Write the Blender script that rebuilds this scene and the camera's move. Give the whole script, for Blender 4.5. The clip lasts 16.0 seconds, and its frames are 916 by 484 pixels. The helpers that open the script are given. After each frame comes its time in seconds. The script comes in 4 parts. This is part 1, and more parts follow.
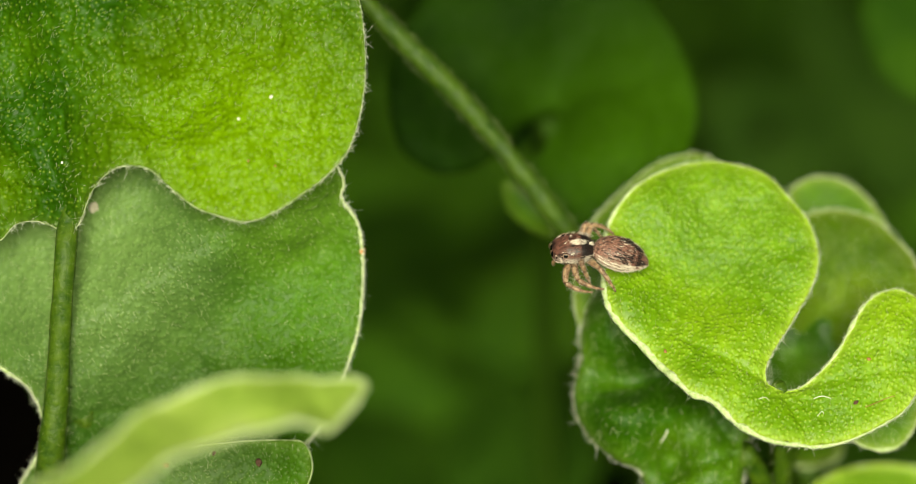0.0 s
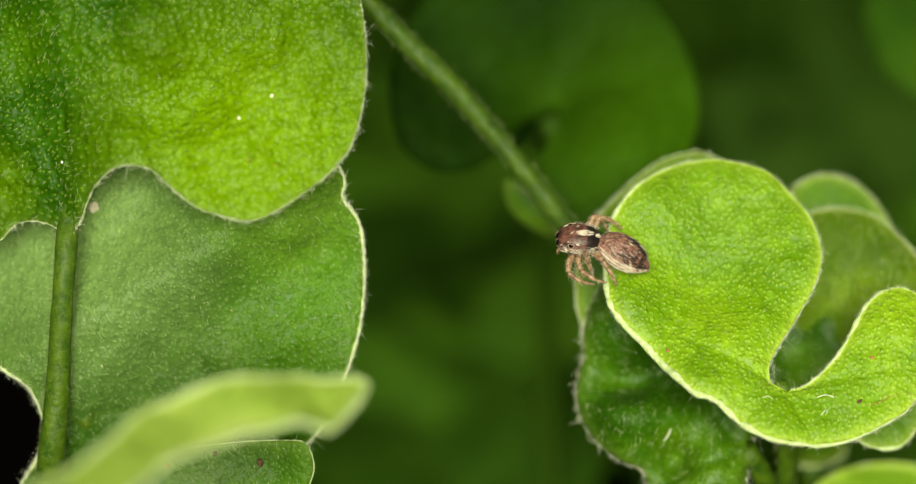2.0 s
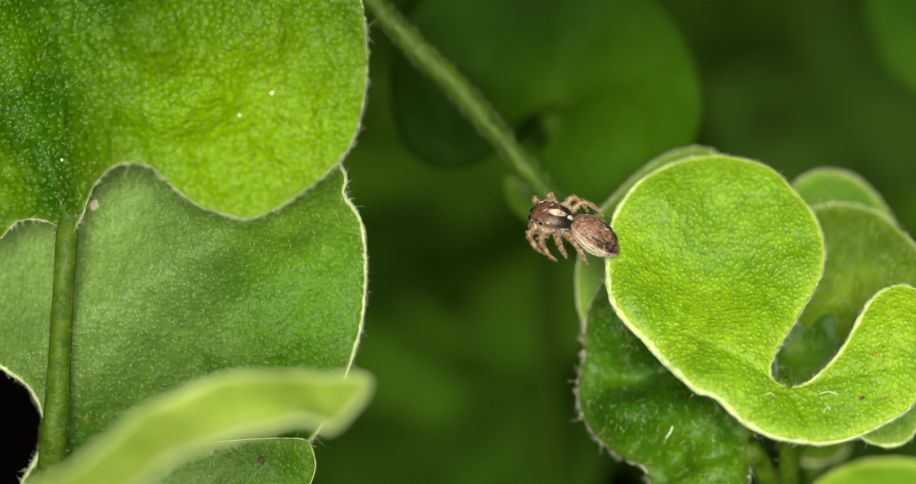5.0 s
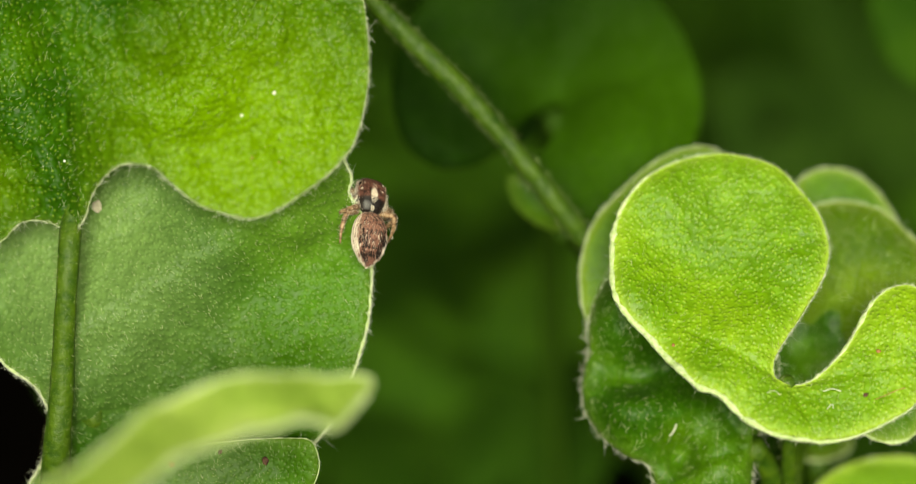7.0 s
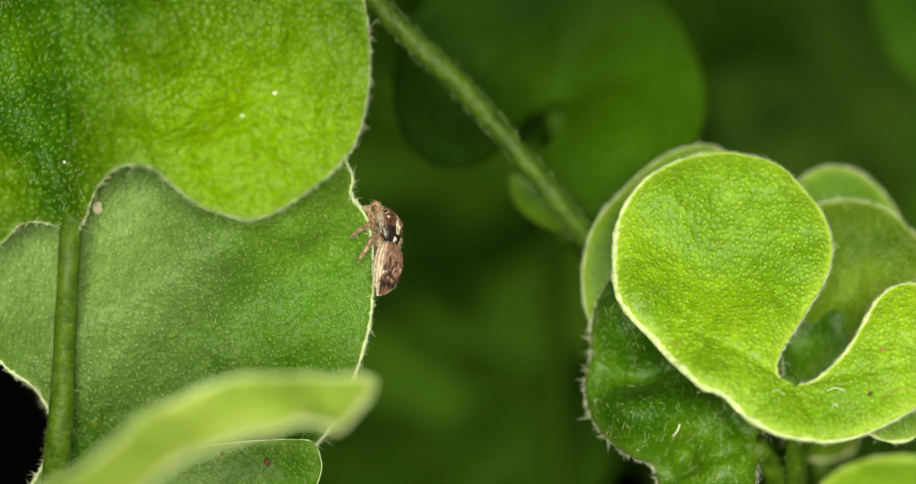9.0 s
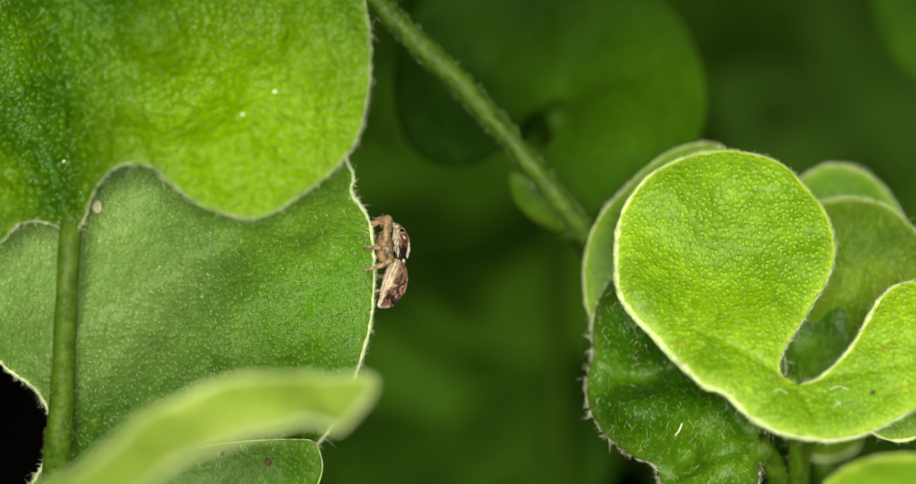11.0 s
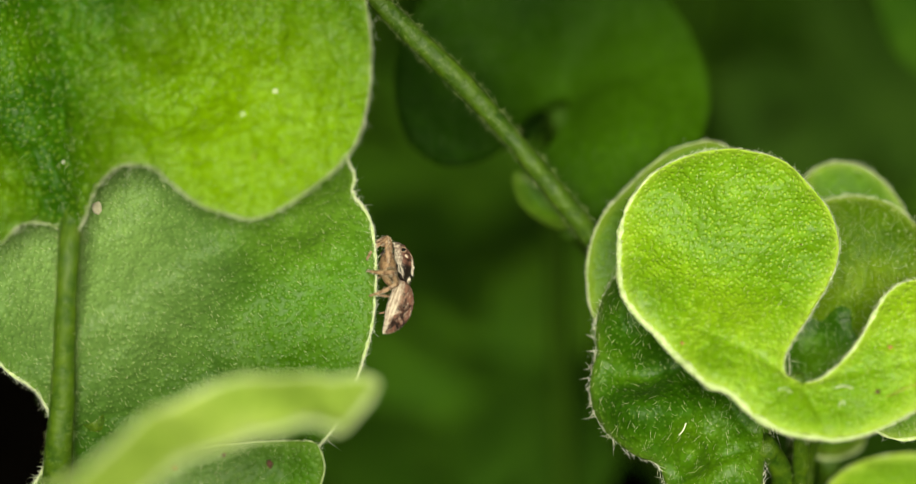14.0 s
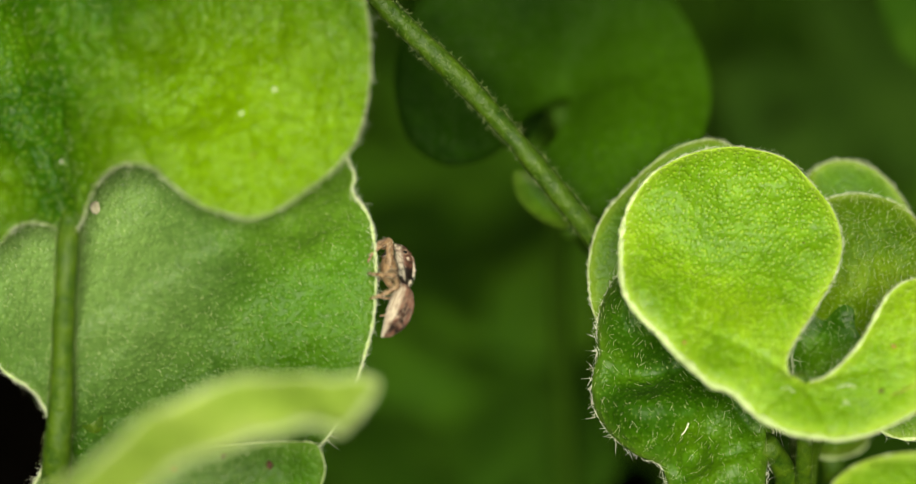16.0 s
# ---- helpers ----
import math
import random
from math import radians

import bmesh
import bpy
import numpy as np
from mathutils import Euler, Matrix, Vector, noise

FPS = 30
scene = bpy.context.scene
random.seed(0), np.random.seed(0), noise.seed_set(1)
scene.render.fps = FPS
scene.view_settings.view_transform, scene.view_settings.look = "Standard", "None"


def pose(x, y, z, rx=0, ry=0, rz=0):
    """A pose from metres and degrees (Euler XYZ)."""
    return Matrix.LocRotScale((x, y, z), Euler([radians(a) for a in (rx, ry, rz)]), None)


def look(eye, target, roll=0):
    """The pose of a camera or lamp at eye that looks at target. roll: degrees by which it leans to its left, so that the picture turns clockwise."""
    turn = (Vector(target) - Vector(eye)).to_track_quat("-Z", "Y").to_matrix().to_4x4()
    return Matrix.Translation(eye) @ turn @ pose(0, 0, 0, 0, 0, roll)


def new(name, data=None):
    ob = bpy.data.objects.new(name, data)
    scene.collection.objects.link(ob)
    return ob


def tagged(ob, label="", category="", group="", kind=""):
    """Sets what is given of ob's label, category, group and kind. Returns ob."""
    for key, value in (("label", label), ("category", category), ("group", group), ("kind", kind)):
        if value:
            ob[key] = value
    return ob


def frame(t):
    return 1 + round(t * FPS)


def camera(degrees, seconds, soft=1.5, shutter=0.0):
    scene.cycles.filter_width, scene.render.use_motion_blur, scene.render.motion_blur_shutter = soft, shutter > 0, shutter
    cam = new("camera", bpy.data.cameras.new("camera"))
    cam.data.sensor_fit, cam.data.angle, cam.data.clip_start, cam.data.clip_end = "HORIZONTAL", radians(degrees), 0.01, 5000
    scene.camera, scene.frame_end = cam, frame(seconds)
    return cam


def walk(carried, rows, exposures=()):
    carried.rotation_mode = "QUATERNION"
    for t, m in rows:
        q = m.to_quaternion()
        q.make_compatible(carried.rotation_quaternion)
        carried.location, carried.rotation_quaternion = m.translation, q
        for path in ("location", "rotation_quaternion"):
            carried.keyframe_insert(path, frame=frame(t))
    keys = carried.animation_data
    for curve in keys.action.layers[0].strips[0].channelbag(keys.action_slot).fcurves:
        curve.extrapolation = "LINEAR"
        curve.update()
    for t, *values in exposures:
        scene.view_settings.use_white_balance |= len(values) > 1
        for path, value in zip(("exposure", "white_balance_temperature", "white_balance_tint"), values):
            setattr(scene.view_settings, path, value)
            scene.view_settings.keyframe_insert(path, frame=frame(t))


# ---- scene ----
cam = camera(12.5, 16.0, soft=1.0)

# A macro lens a quarter of a metre from its subject, looking 30 degrees down.
# Rows: seconds, distance and the slow drift of the aim (mm), and the roll (degrees).
AIM = Vector((0, 0, 0.055))
AHEAD = Vector((0, math.cos(radians(30)), -math.sin(radians(30))))
UPWARD = Vector((0, math.sin(radians(30)), math.cos(radians(30))))


def held(distance, across, along, roll):
    target = AIM + 0.001 * (Vector((1, 0, 0)) * across + UPWARD * along)
    return look(AIM - AHEAD * 0.001 * distance, target, roll)


walk(cam, [
    (0.0, held(250.80, 0.341, 0.295, 0.55)),
    (1.0, held(250.20, 0.291, 0.252, 0.49)),
    (2.0, held(249.80, 0.241, 0.234, 0.41)),
    (3.0, held(249.50, 0.191, 0.198, 0.36)),
    (3.5, held(249.20, 0.222, 0.111, 0.41)),
    (4.0, held(249.00, 0.232, 0.073, 0.43)),
    (6.5, held(249.50, 0.021, 0.028, -0.02)),
    (7.0, held(249.20, -0.003, 0.007, -0.03)),
    (7.5, held(249.10, -0.049, 0.042, -0.13)),
    (8.0, held(248.90, -0.087, 0.059, -0.21)),
    (9.0, held(248.20, -0.115, 0.007, -0.26)),
    (11.5, held(247.00, -0.190, -0.083, -0.37)),
    (12.5, held(246.50, -0.217, -0.120, -0.42)),
    (13.5, held(246.10, -0.278, -0.075, -0.55)),
    (15.0, held(245.10, -0.317, -0.119, -0.66)),
    (15.5, held(244.50, -0.331, -0.138, -0.71)),
    (16.0, held(244.30, -0.333, -0.125, -0.73)),
], exposures=[(0.0, 0.25, 7050, -1), (16.0, 0.25, 7050, -1)])
# Shallow macro focus between the two places where the spider sits.
cam.data.dof.use_dof = True
cam.data.dof.focus_distance = 0.2516
cam.data.dof.aperture_fstop = 12.5
cam.data.dof.aperture_blades = 7

# ---- light ----
sky = bpy.data.worlds.new("daylight")
scene.world = sky
sky.use_nodes = True
nt = sky.node_tree
heaven = nt.nodes.new("ShaderNodeTexSky")
heaven.sky_type, heaven.sun_disc = "NISHITA", False
heaven.air_density, heaven.dust_density = 0.6, 4.0
heaven.sun_elevation, heaven.sun_rotation = radians(33), radians(180)
nt.links.new(heaven.outputs[0], nt.nodes["Background"].inputs[0])
nt.nodes["Background"].inputs[1].default_value = 0.033
sun = new("sun", bpy.data.lights.new("sun", "SUN"))
sun.data.energy, sun.data.angle, sun.data.color = 5.0, radians(26), (1.0, 0.96, 0.80)
sun.matrix_world = look((0.0, -0.82, 0.55), (0, 0, 0))

# ---- materials ----
MM = 0.001


def material(name):
    m = bpy.data.materials.new(name)
    m.use_nodes = True
    t = m.node_tree
    return m, t, t.nodes["Principled BSDF"], t.nodes["Material Output"]


def add(t, kind, **sockets):
    n = t.nodes.new(kind)
    for k, v in sockets.items():
        n.inputs[k.replace("_", " ")].default_value = v
    return n


def ramp(t, source, stops):
    n = t.nodes.new("ShaderNodeValToRGB")
    e = n.color_ramp.elements
    while len(e) < len(stops):
        e.new(0.5)
    for i, (p, col) in enumerate(stops):
        e[i].position, e[i].color = p, (*col, 1)
    t.links.new(source, n.inputs[0])
    return n


def mixed(t, factor, a, b, mode="MIX"):
    n = t.nodes.new("ShaderNodeMix")
    n.data_type, n.blend_type = "RGBA", mode
    for value, socket in ((factor, n.inputs[0]), (a, n.inputs[6]), (b, n.inputs[7])):
        if isinstance(value, bpy.types.NodeSocket):
            t.links.new(value, socket)
        else:
            socket.default_value = value if isinstance(value, (int, float)) else (*value, 1)
    return n.outputs[2]


def leaf_material(name, dark, fresh, yellow, gloss=0.42, dots=2300, dot_colour=None, through_light=0.3, relief=1.0, shine=0.6, bloom=0.0, dot_strength=0.65, lit_patches=(), rim_pale=0.0, quilt=0.0, knobs=1.0, domes=0.0):
    """A living leaf: mottled green, pale pimples, a waxy surface that lets some light through."""
    m, t, bsdf, out = material(name)
    where = t.nodes.new("ShaderNodeTexCoord").outputs["Object"]
    broad = add(t, "ShaderNodeTexNoise", Scale=130.0, Detail=3.0, Roughness=0.6)
    fine = add(t, "ShaderNodeTexNoise", Scale=1900.0, Detail=4.0, Roughness=0.7)
    cells = add(t, "ShaderNodeTexVoronoi", Scale=float(dots), Randomness=0.9)
    cells.voronoi_dimensions = "2D"
    for n in (broad, fine, cells):
        t.links.new(where, n.inputs["Vector"])
    ground = ramp(t, broad.outputs[0], [(0.3, dark), (0.52, fresh), (0.75, yellow)]).outputs[0]
    for young in lit_patches:  # paler round a place on the blade (mm): x, y, radius; young tissue and painted light
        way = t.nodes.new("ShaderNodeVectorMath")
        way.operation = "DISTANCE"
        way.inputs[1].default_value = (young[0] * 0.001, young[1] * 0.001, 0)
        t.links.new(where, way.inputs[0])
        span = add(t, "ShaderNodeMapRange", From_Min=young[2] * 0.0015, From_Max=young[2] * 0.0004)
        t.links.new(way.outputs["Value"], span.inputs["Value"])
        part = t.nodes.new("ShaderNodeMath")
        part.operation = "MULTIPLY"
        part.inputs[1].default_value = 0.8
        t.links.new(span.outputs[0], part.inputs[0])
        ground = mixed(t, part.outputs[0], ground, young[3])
    grain = ramp(t, fine.outputs[0], [(0.3, (0.62, 0.65, 0.6)), (0.7, (1.28, 1.25, 1.2))]).outputs[0]
    colour = mixed(t, 0.8, ground, grain, "MULTIPLY")
    pimple = ramp(t, cells.outputs["Distance"], [(0.04, (1, 1, 1)), (0.16, (0.6, 0.6, 0.6)), (0.42, (0, 0, 0))]).outputs[0]
    patchy = t.nodes.new("ShaderNodeMath")
    patchy.operation = "MULTIPLY"
    t.links.new(ramp(t, cells.outputs["Distance"], [(0.03, (dot_strength,) * 3), (0.24, (0, 0, 0))]).outputs[0], patchy.inputs[0])
    t.links.new(ramp(t, fine.outputs[0], [(0.35, (0.25, 0.25, 0.25)), (0.6, (1, 1, 1))]).outputs[0], patchy.inputs[1])
    spots = dot_colour or (yellow[0] * 1.3 + 0.06, yellow[1] * 1.15 + 0.05, yellow[2] + 0.05)
    colour = mixed(t, patchy.outputs[0], colour, spots)
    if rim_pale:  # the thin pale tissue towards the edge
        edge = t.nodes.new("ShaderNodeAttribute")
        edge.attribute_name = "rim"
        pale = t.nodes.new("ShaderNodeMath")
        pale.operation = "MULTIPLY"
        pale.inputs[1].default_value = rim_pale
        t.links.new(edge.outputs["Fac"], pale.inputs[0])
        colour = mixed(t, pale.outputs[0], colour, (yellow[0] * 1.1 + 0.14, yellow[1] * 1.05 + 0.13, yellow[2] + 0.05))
    t.links.new(colour, bsdf.inputs["Base Color"])
    rough = ramp(t, fine.outputs[0], [(0.3, (gloss - 0.06,) * 3), (0.7, (gloss + 0.14,) * 3)]).outputs[0]
    t.links.new(rough, bsdf.inputs["Roughness"])
    bsdf.inputs["IOR"].default_value = 1.4
    bsdf.inputs["Specular IOR Level"].default_value = shine
    bsdf.inputs["Sheen Weight"].default_value = bloom
    bsdf.inputs["Sheen Roughness"].default_value = 0.45
    bump1 = add(t, "ShaderNodeBump", Strength=0.5 * relief, Distance=0.00007 * knobs)
    bump2 = add(t, "ShaderNodeBump", Strength=0.7 * relief, Distance=0.00012)
    t.links.new(pimple, bump1.inputs["Height"])
    t.links.new(fine.outputs[0], bump2.inputs["Height"])
    t.links.new(bump1.outputs[0], bump2.inputs["Normal"])
    if domes:  # the skin swells softly round every hair base
        swell = ramp(t, cells.outputs["Distance"], [(0.0, (1, 1, 1)), (0.22, (0.8, 0.8, 0.8)), (0.62, (0, 0, 0))]).outputs[0]
        bump4 = add(t, "ShaderNodeBump", Strength=1.0, Distance=0.00016 * domes)
        t.links.new(swell, bump4.inputs["Height"])
        t.links.new(bump2.outputs[0], bump4.inputs["Normal"])
        bump2 = bump4
    if quilt:  # the puckered skin between the finest veins
        puckers = add(t, "ShaderNodeTexNoise", Scale=1700.0, Detail=1.5, Roughness=0.45, Distortion=0.3)
        t.links.new(where, puckers.inputs["Vector"])
        bump3 = add(t, "ShaderNodeBump", Strength=1.0, Distance=0.0004 * quilt)
        t.links.new(puckers.outputs[0], bump3.inputs["Height"])
        t.links.new(bump3.outputs[0], bump1.inputs["Normal"])
    t.links.new(bump2.outputs[0], bsdf.inputs["Normal"])
    glow = t.nodes.new("ShaderNodeBsdfTranslucent")
    t.links.new(mixed(t, 0.5, colour, yellow), glow.inputs["Color"])
    both = t.nodes.new("ShaderNodeMixShader")
    both.inputs[0].default_value = through_light
    t.links.new(bsdf.outputs[0], both.inputs[1])
    t.links.new(glow.outputs[0], both.inputs[2])
    t.links.new(both.outputs[0], out.inputs["Surface"])
    return m


def plain_material(name, colour, other, scale=900.0, rough=0.6, bump=0.3, metal=0.0, depth=0.0001, mid=0.5, shine=0.3):
    m, t, bsdf, out = material(name)
    where = t.nodes.new("ShaderNodeTexCoord").outputs["Object"]
    n = add(t, "ShaderNodeTexNoise", Scale=scale, Detail=5.0, Roughness=0.65)
    t.links.new(where, n.inputs["Vector"])
    t.links.new(ramp(t, n.outputs[0], [(mid - 0.18, colour), (mid + 0.18, other)]).outputs[0], bsdf.inputs["Base Color"])
    bsdf.inputs["Roughness"].default_value = rough
    bsdf.inputs["Metallic"].default_value = metal
    bsdf.inputs["Specular IOR Level"].default_value = shine
    b = add(t, "ShaderNodeBump", Strength=bump, Distance=depth)
    t.links.new(n.outputs[0], b.inputs["Height"])
    t.links.new(b.outputs[0], bsdf.inputs["Normal"])
    return m


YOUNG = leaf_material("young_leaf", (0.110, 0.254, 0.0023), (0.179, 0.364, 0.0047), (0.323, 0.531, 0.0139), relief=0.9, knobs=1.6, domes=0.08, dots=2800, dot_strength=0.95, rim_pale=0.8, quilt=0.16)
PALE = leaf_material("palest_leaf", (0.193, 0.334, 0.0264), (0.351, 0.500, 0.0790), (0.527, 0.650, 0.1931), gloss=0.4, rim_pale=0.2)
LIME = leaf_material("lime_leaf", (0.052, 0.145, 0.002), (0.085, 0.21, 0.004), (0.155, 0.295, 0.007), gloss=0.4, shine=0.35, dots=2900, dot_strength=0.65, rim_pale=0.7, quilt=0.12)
# two lobes made lighter: yellower tissue, with the light on them painted in
BROAD = leaf_material("broad_leaf", (0.020, 0.080, 0.0012), (0.037, 0.128, 0.002), (0.10, 0.245, 0.004), gloss=0.35, dots=2300, relief=0.75, knobs=1.4, domes=0.32, shine=0.28, dot_strength=0.75, rim_pale=0.35, quilt=0.2, dot_colour=(0.30, 0.45, 0.04), through_light=0.4, lit_patches=[(5.0, -3.8, 8.2, (0.26, 0.47, 0.006)), (-10.9, -5.4, 3.0, (0.17, 0.33, 0.004))])
# left patch paints the sky's haze, the upper one makes up for shade
MID = leaf_material("mid_leaf", (0.024, 0.091, 0.0019), (0.045, 0.144, 0.0028), (0.093, 0.223, 0.0065), gloss=0.36, dots=2800, bloom=0.02, knobs=1.5, shine=0.3, relief=0.8, quilt=0.06, domes=0.07, rim_pale=0.3, dot_colour=(0.34, 0.50, 0.14), dot_strength=0.58, through_light=0.42, lit_patches=[(-8.8, 2.6, 8.2, (0.25, 0.41, 0.12)), (6.2, -0.2, 4.8, (0.11, 0.285, 0.010)), (3.6, 6.4, 4.2, (0.23, 0.44, 0.05))])
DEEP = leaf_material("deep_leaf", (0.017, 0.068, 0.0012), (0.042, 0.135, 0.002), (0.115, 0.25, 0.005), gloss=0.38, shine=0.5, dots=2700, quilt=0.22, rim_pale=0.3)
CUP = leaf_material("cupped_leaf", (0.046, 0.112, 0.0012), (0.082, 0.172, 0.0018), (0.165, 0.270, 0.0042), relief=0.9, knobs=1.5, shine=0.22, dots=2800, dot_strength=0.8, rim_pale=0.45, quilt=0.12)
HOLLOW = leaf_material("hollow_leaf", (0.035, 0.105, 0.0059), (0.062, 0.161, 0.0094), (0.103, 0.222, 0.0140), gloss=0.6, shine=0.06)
LITTER = plain_material("dead_leaf", (0.018, 0.006, 0.003), (0.04, 0.013, 0.006), 300, 0.8, 0.5, shine=0.1)
WOODY = plain_material("runner_green", (0.014, 0.045, 0.0015), (0.06, 0.115, 0.004), 700, 0.5, 1.0, shine=0.3, depth=0.0003)
# dark base and paler right lobe: shade and light put into the colour
LOBED = leaf_material("lobed_back_leaf", (0.006, 0.024, 0.0005), (0.010, 0.036, 0.0007), (0.019, 0.056, 0.0011), gloss=0.6, shine=0.06, lit_patches=[(4.6, -3.6, 8.0, (0.046, 0.128, 0.0021))])
# SHADED, BACK and FAR: leaf green darkened for the shade at the back
SHADED = leaf_material("shade_dark_leaf", (0.016, 0.045, 0.0036), (0.029, 0.072, 0.0072), (0.047, 0.104, 0.0108), gloss=0.65, shine=0.04)
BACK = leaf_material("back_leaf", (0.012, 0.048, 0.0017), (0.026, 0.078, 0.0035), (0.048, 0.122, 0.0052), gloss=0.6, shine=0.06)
# near-black green that stands for the shade inside the notch
NOTCH_SHADE = leaf_material("notch_shade", (0.004, 0.016, 0.0006), (0.007, 0.026, 0.001), (0.012, 0.038, 0.0014), gloss=0.65, shine=0.04)
FAR = leaf_material("shade_green_leaf", (0.023, 0.070, 0.0043), (0.039, 0.103, 0.0070), (0.063, 0.144, 0.0104), gloss=0.65, shine=0.04)
STALK = plain_material("stalk_green", (0.020, 0.060, 0.002), (0.075, 0.135, 0.005), 1100, 0.5, 1.0, depth=0.0002)
FELT = plain_material("leaf_margin_felt", (0.34, 0.47, 0.14), (0.62, 0.70, 0.42), 3500, 0.8, 1.0, shine=0.15)
# darker stalk green for the leaves behind
DIM_STALK = plain_material("dim_stalk_green", (0.02, 0.05, 0.003), (0.035, 0.08, 0.005), 700, 0.6, 0.4, shine=0.1)
HAIR = plain_material("plant_hair", (0.52, 0.59, 0.28), (0.76, 0.80, 0.50), 800, 0.45, 0.0)
EDGE_HAIR = plain_material("edge_hair", (0.66, 0.70, 0.50), (0.86, 0.88, 0.74), 800, 0.5, 0.0)
STEM_HAIR = plain_material("stem_hair", (0.22, 0.30, 0.085), (0.44, 0.51, 0.23), 800, 0.5, 0.0)
# soil blackened: the deep shade under the clump is put into its colour
SOIL = plain_material("deep_shade_soil", (0.0008, 0.0006, 0.0005), (0.003, 0.0024, 0.0017), 160, 0.95, 1.0, depth=0.003, shine=0.0)

# ---- building helpers ----
from mathutils.geometry import delaunay_2d_cdt


def at_mm(x, y, z, rx=0, ry=0, rz=0):
    return pose(x * MM, y * MM, z * MM, rx, ry, rz)


def mesh_of(name, verts, faces, mat, smooth=True):
    me = bpy.data.meshes.new(name)
    me.from_pydata(verts, [], faces)
    me.materials.append(mat)
    if smooth:
        me.shade_smooth()
    me.update()
    return me


def piece(name, verts, faces, mat, parent=None, label="", smooth=True):
    """One mesh object, as a part where a parent is given."""
    ob = new(name, mesh_of(name, verts, faces, mat, smooth))
    ob.parent = parent
    return tagged(ob, label)


def spline(points, count, closed=False):
    """Catmull-Rom through the points, evenly sampled."""
    p = [np.array(q, float) for q in points]
    n = len(p)
    out = []
    spans = n if closed else n - 1
    for i in range(spans):
        a, b, c, d = (p[(i + k) % n] if closed else p[min(max(i + k, 0), n - 1)] for k in (-1, 0, 1, 2))
        for s in np.linspace(0, 1, 16, endpoint=False):
            out.append(0.5 * (2 * b + (c - a) * s + (2 * a - 5 * b + 4 * c - d) * s * s + (3 * b - a - 3 * c + d) * s ** 3))
    if not closed:
        out.append(p[-1])
    out = np.array(out)
    ring = np.vstack([out, out[:1]]) if closed else out
    run = np.concatenate([[0], np.cumsum(np.linalg.norm(np.diff(ring, axis=0), axis=1))])
    want = np.linspace(0, run[-1], count, endpoint=not closed)
    return np.array([[np.interp(w, run, ring[:, k]) for k in range(ring.shape[1])] for w in want])


def tube(path, radii, sides=8, closed=False):
    """A round skin along a path (mm); returns vertices in metres, and faces."""
    path = np.array(path, float)
    n = len(path)
    verts, faces = [], []
    side = None
    for i in range(n):
        if closed:
            d = path[(i + 1) % n] - path[i - 1]
        else:
            d = path[min(i + 1, n - 1)] - path[max(i - 1, 0)]
        d = d / (np.linalg.norm(d) + 1e-9)
        if side is None:
            side = np.cross(d, (0.3, 0.2, 0.93))
        side = side - d * (side @ d)
        side = side / (np.linalg.norm(side) + 1e-9)
        other = np.cross(d, side)
        r = radii[i] if hasattr(radii, "__len__") else radii
        for k in range(sides):
            a = 2 * math.pi * k / sides
            verts.append(tuple((path[i] + r * (math.cos(a) * side + math.sin(a) * other)) * MM))
    for i in range(n if closed else n - 1):
        j = (i + 1) % n
        for k in range(sides):
            l = (k + 1) % sides
            faces.append((i * sides + k, i * sides + l, j * sides + l, j * sides + k))
    if not closed:
        faces.append(tuple(range(sides))[::-1])
        faces.append(tuple((n - 1) * sides + k for k in range(sides)))
    return verts, faces


def unit(v):
    return v / (np.linalg.norm(v, axis=-1, keepdims=True) + 1e-9)


def hairs(roots, ways, lengths, thick=0.022, curl=0.5, seed=0):
    """Tapering, bent hairs (mm) from roots along ways; returns vertices in metres, and faces."""
    rng = np.random.default_rng(seed)
    roots, way, lengths = np.array(roots, float), unit(np.array(ways, float)), np.array(lengths, float)[:, None]
    n = len(roots)
    bend = rng.normal(0, curl, (n, 3))
    a = unit(np.cross(way, (0.2, 0.9, 0.4)))
    b = np.cross(way, a)
    rings = []
    for step, r in ((0.0, 1.0), (0.4, 0.8), (0.75, 0.55)):
        c = roots + lengths * (way * step + bend * step * step * 0.6)
        for k in range(3):
            rings.append(c + thick * r * (math.cos(2.1 * k) * a + math.sin(2.1 * k) * b))
    rings.append(roots + lengths * (way + bend * 0.6))
    verts = np.stack(rings, 1).reshape(-1, 3) * MM
    one = [(s + k, s + (k + 1) % 3, s + 3 + (k + 1) % 3, s + 3 + k) for s in (0, 3) for k in range(3)]
    tips = [(6 + k, 6 + (k + 1) % 3, 9) for k in range(3)]
    faces = [tuple(i + 10 * h for i in f) for h in range(n) for f in one + tips]
    return verts.tolist(), faces


def inside(xy, ring):
    """Which of the points lie within the closed outline."""
    xy = np.atleast_2d(np.array(xy, float))
    a, b = ring, np.roll(ring, -1, axis=0)
    y = xy[:, 1:2]
    cross = (a[:, 1] > y) != (b[:, 1] > y)
    with np.errstate(divide="ignore", invalid="ignore"):
        at = (b[:, 0] - a[:, 0]) * (y - a[:, 1]) / (b[:, 1] - a[:, 1]) + a[:, 0]
    return (np.sum(cross & (xy[:, 0:1] < at), axis=1) % 2) == 1


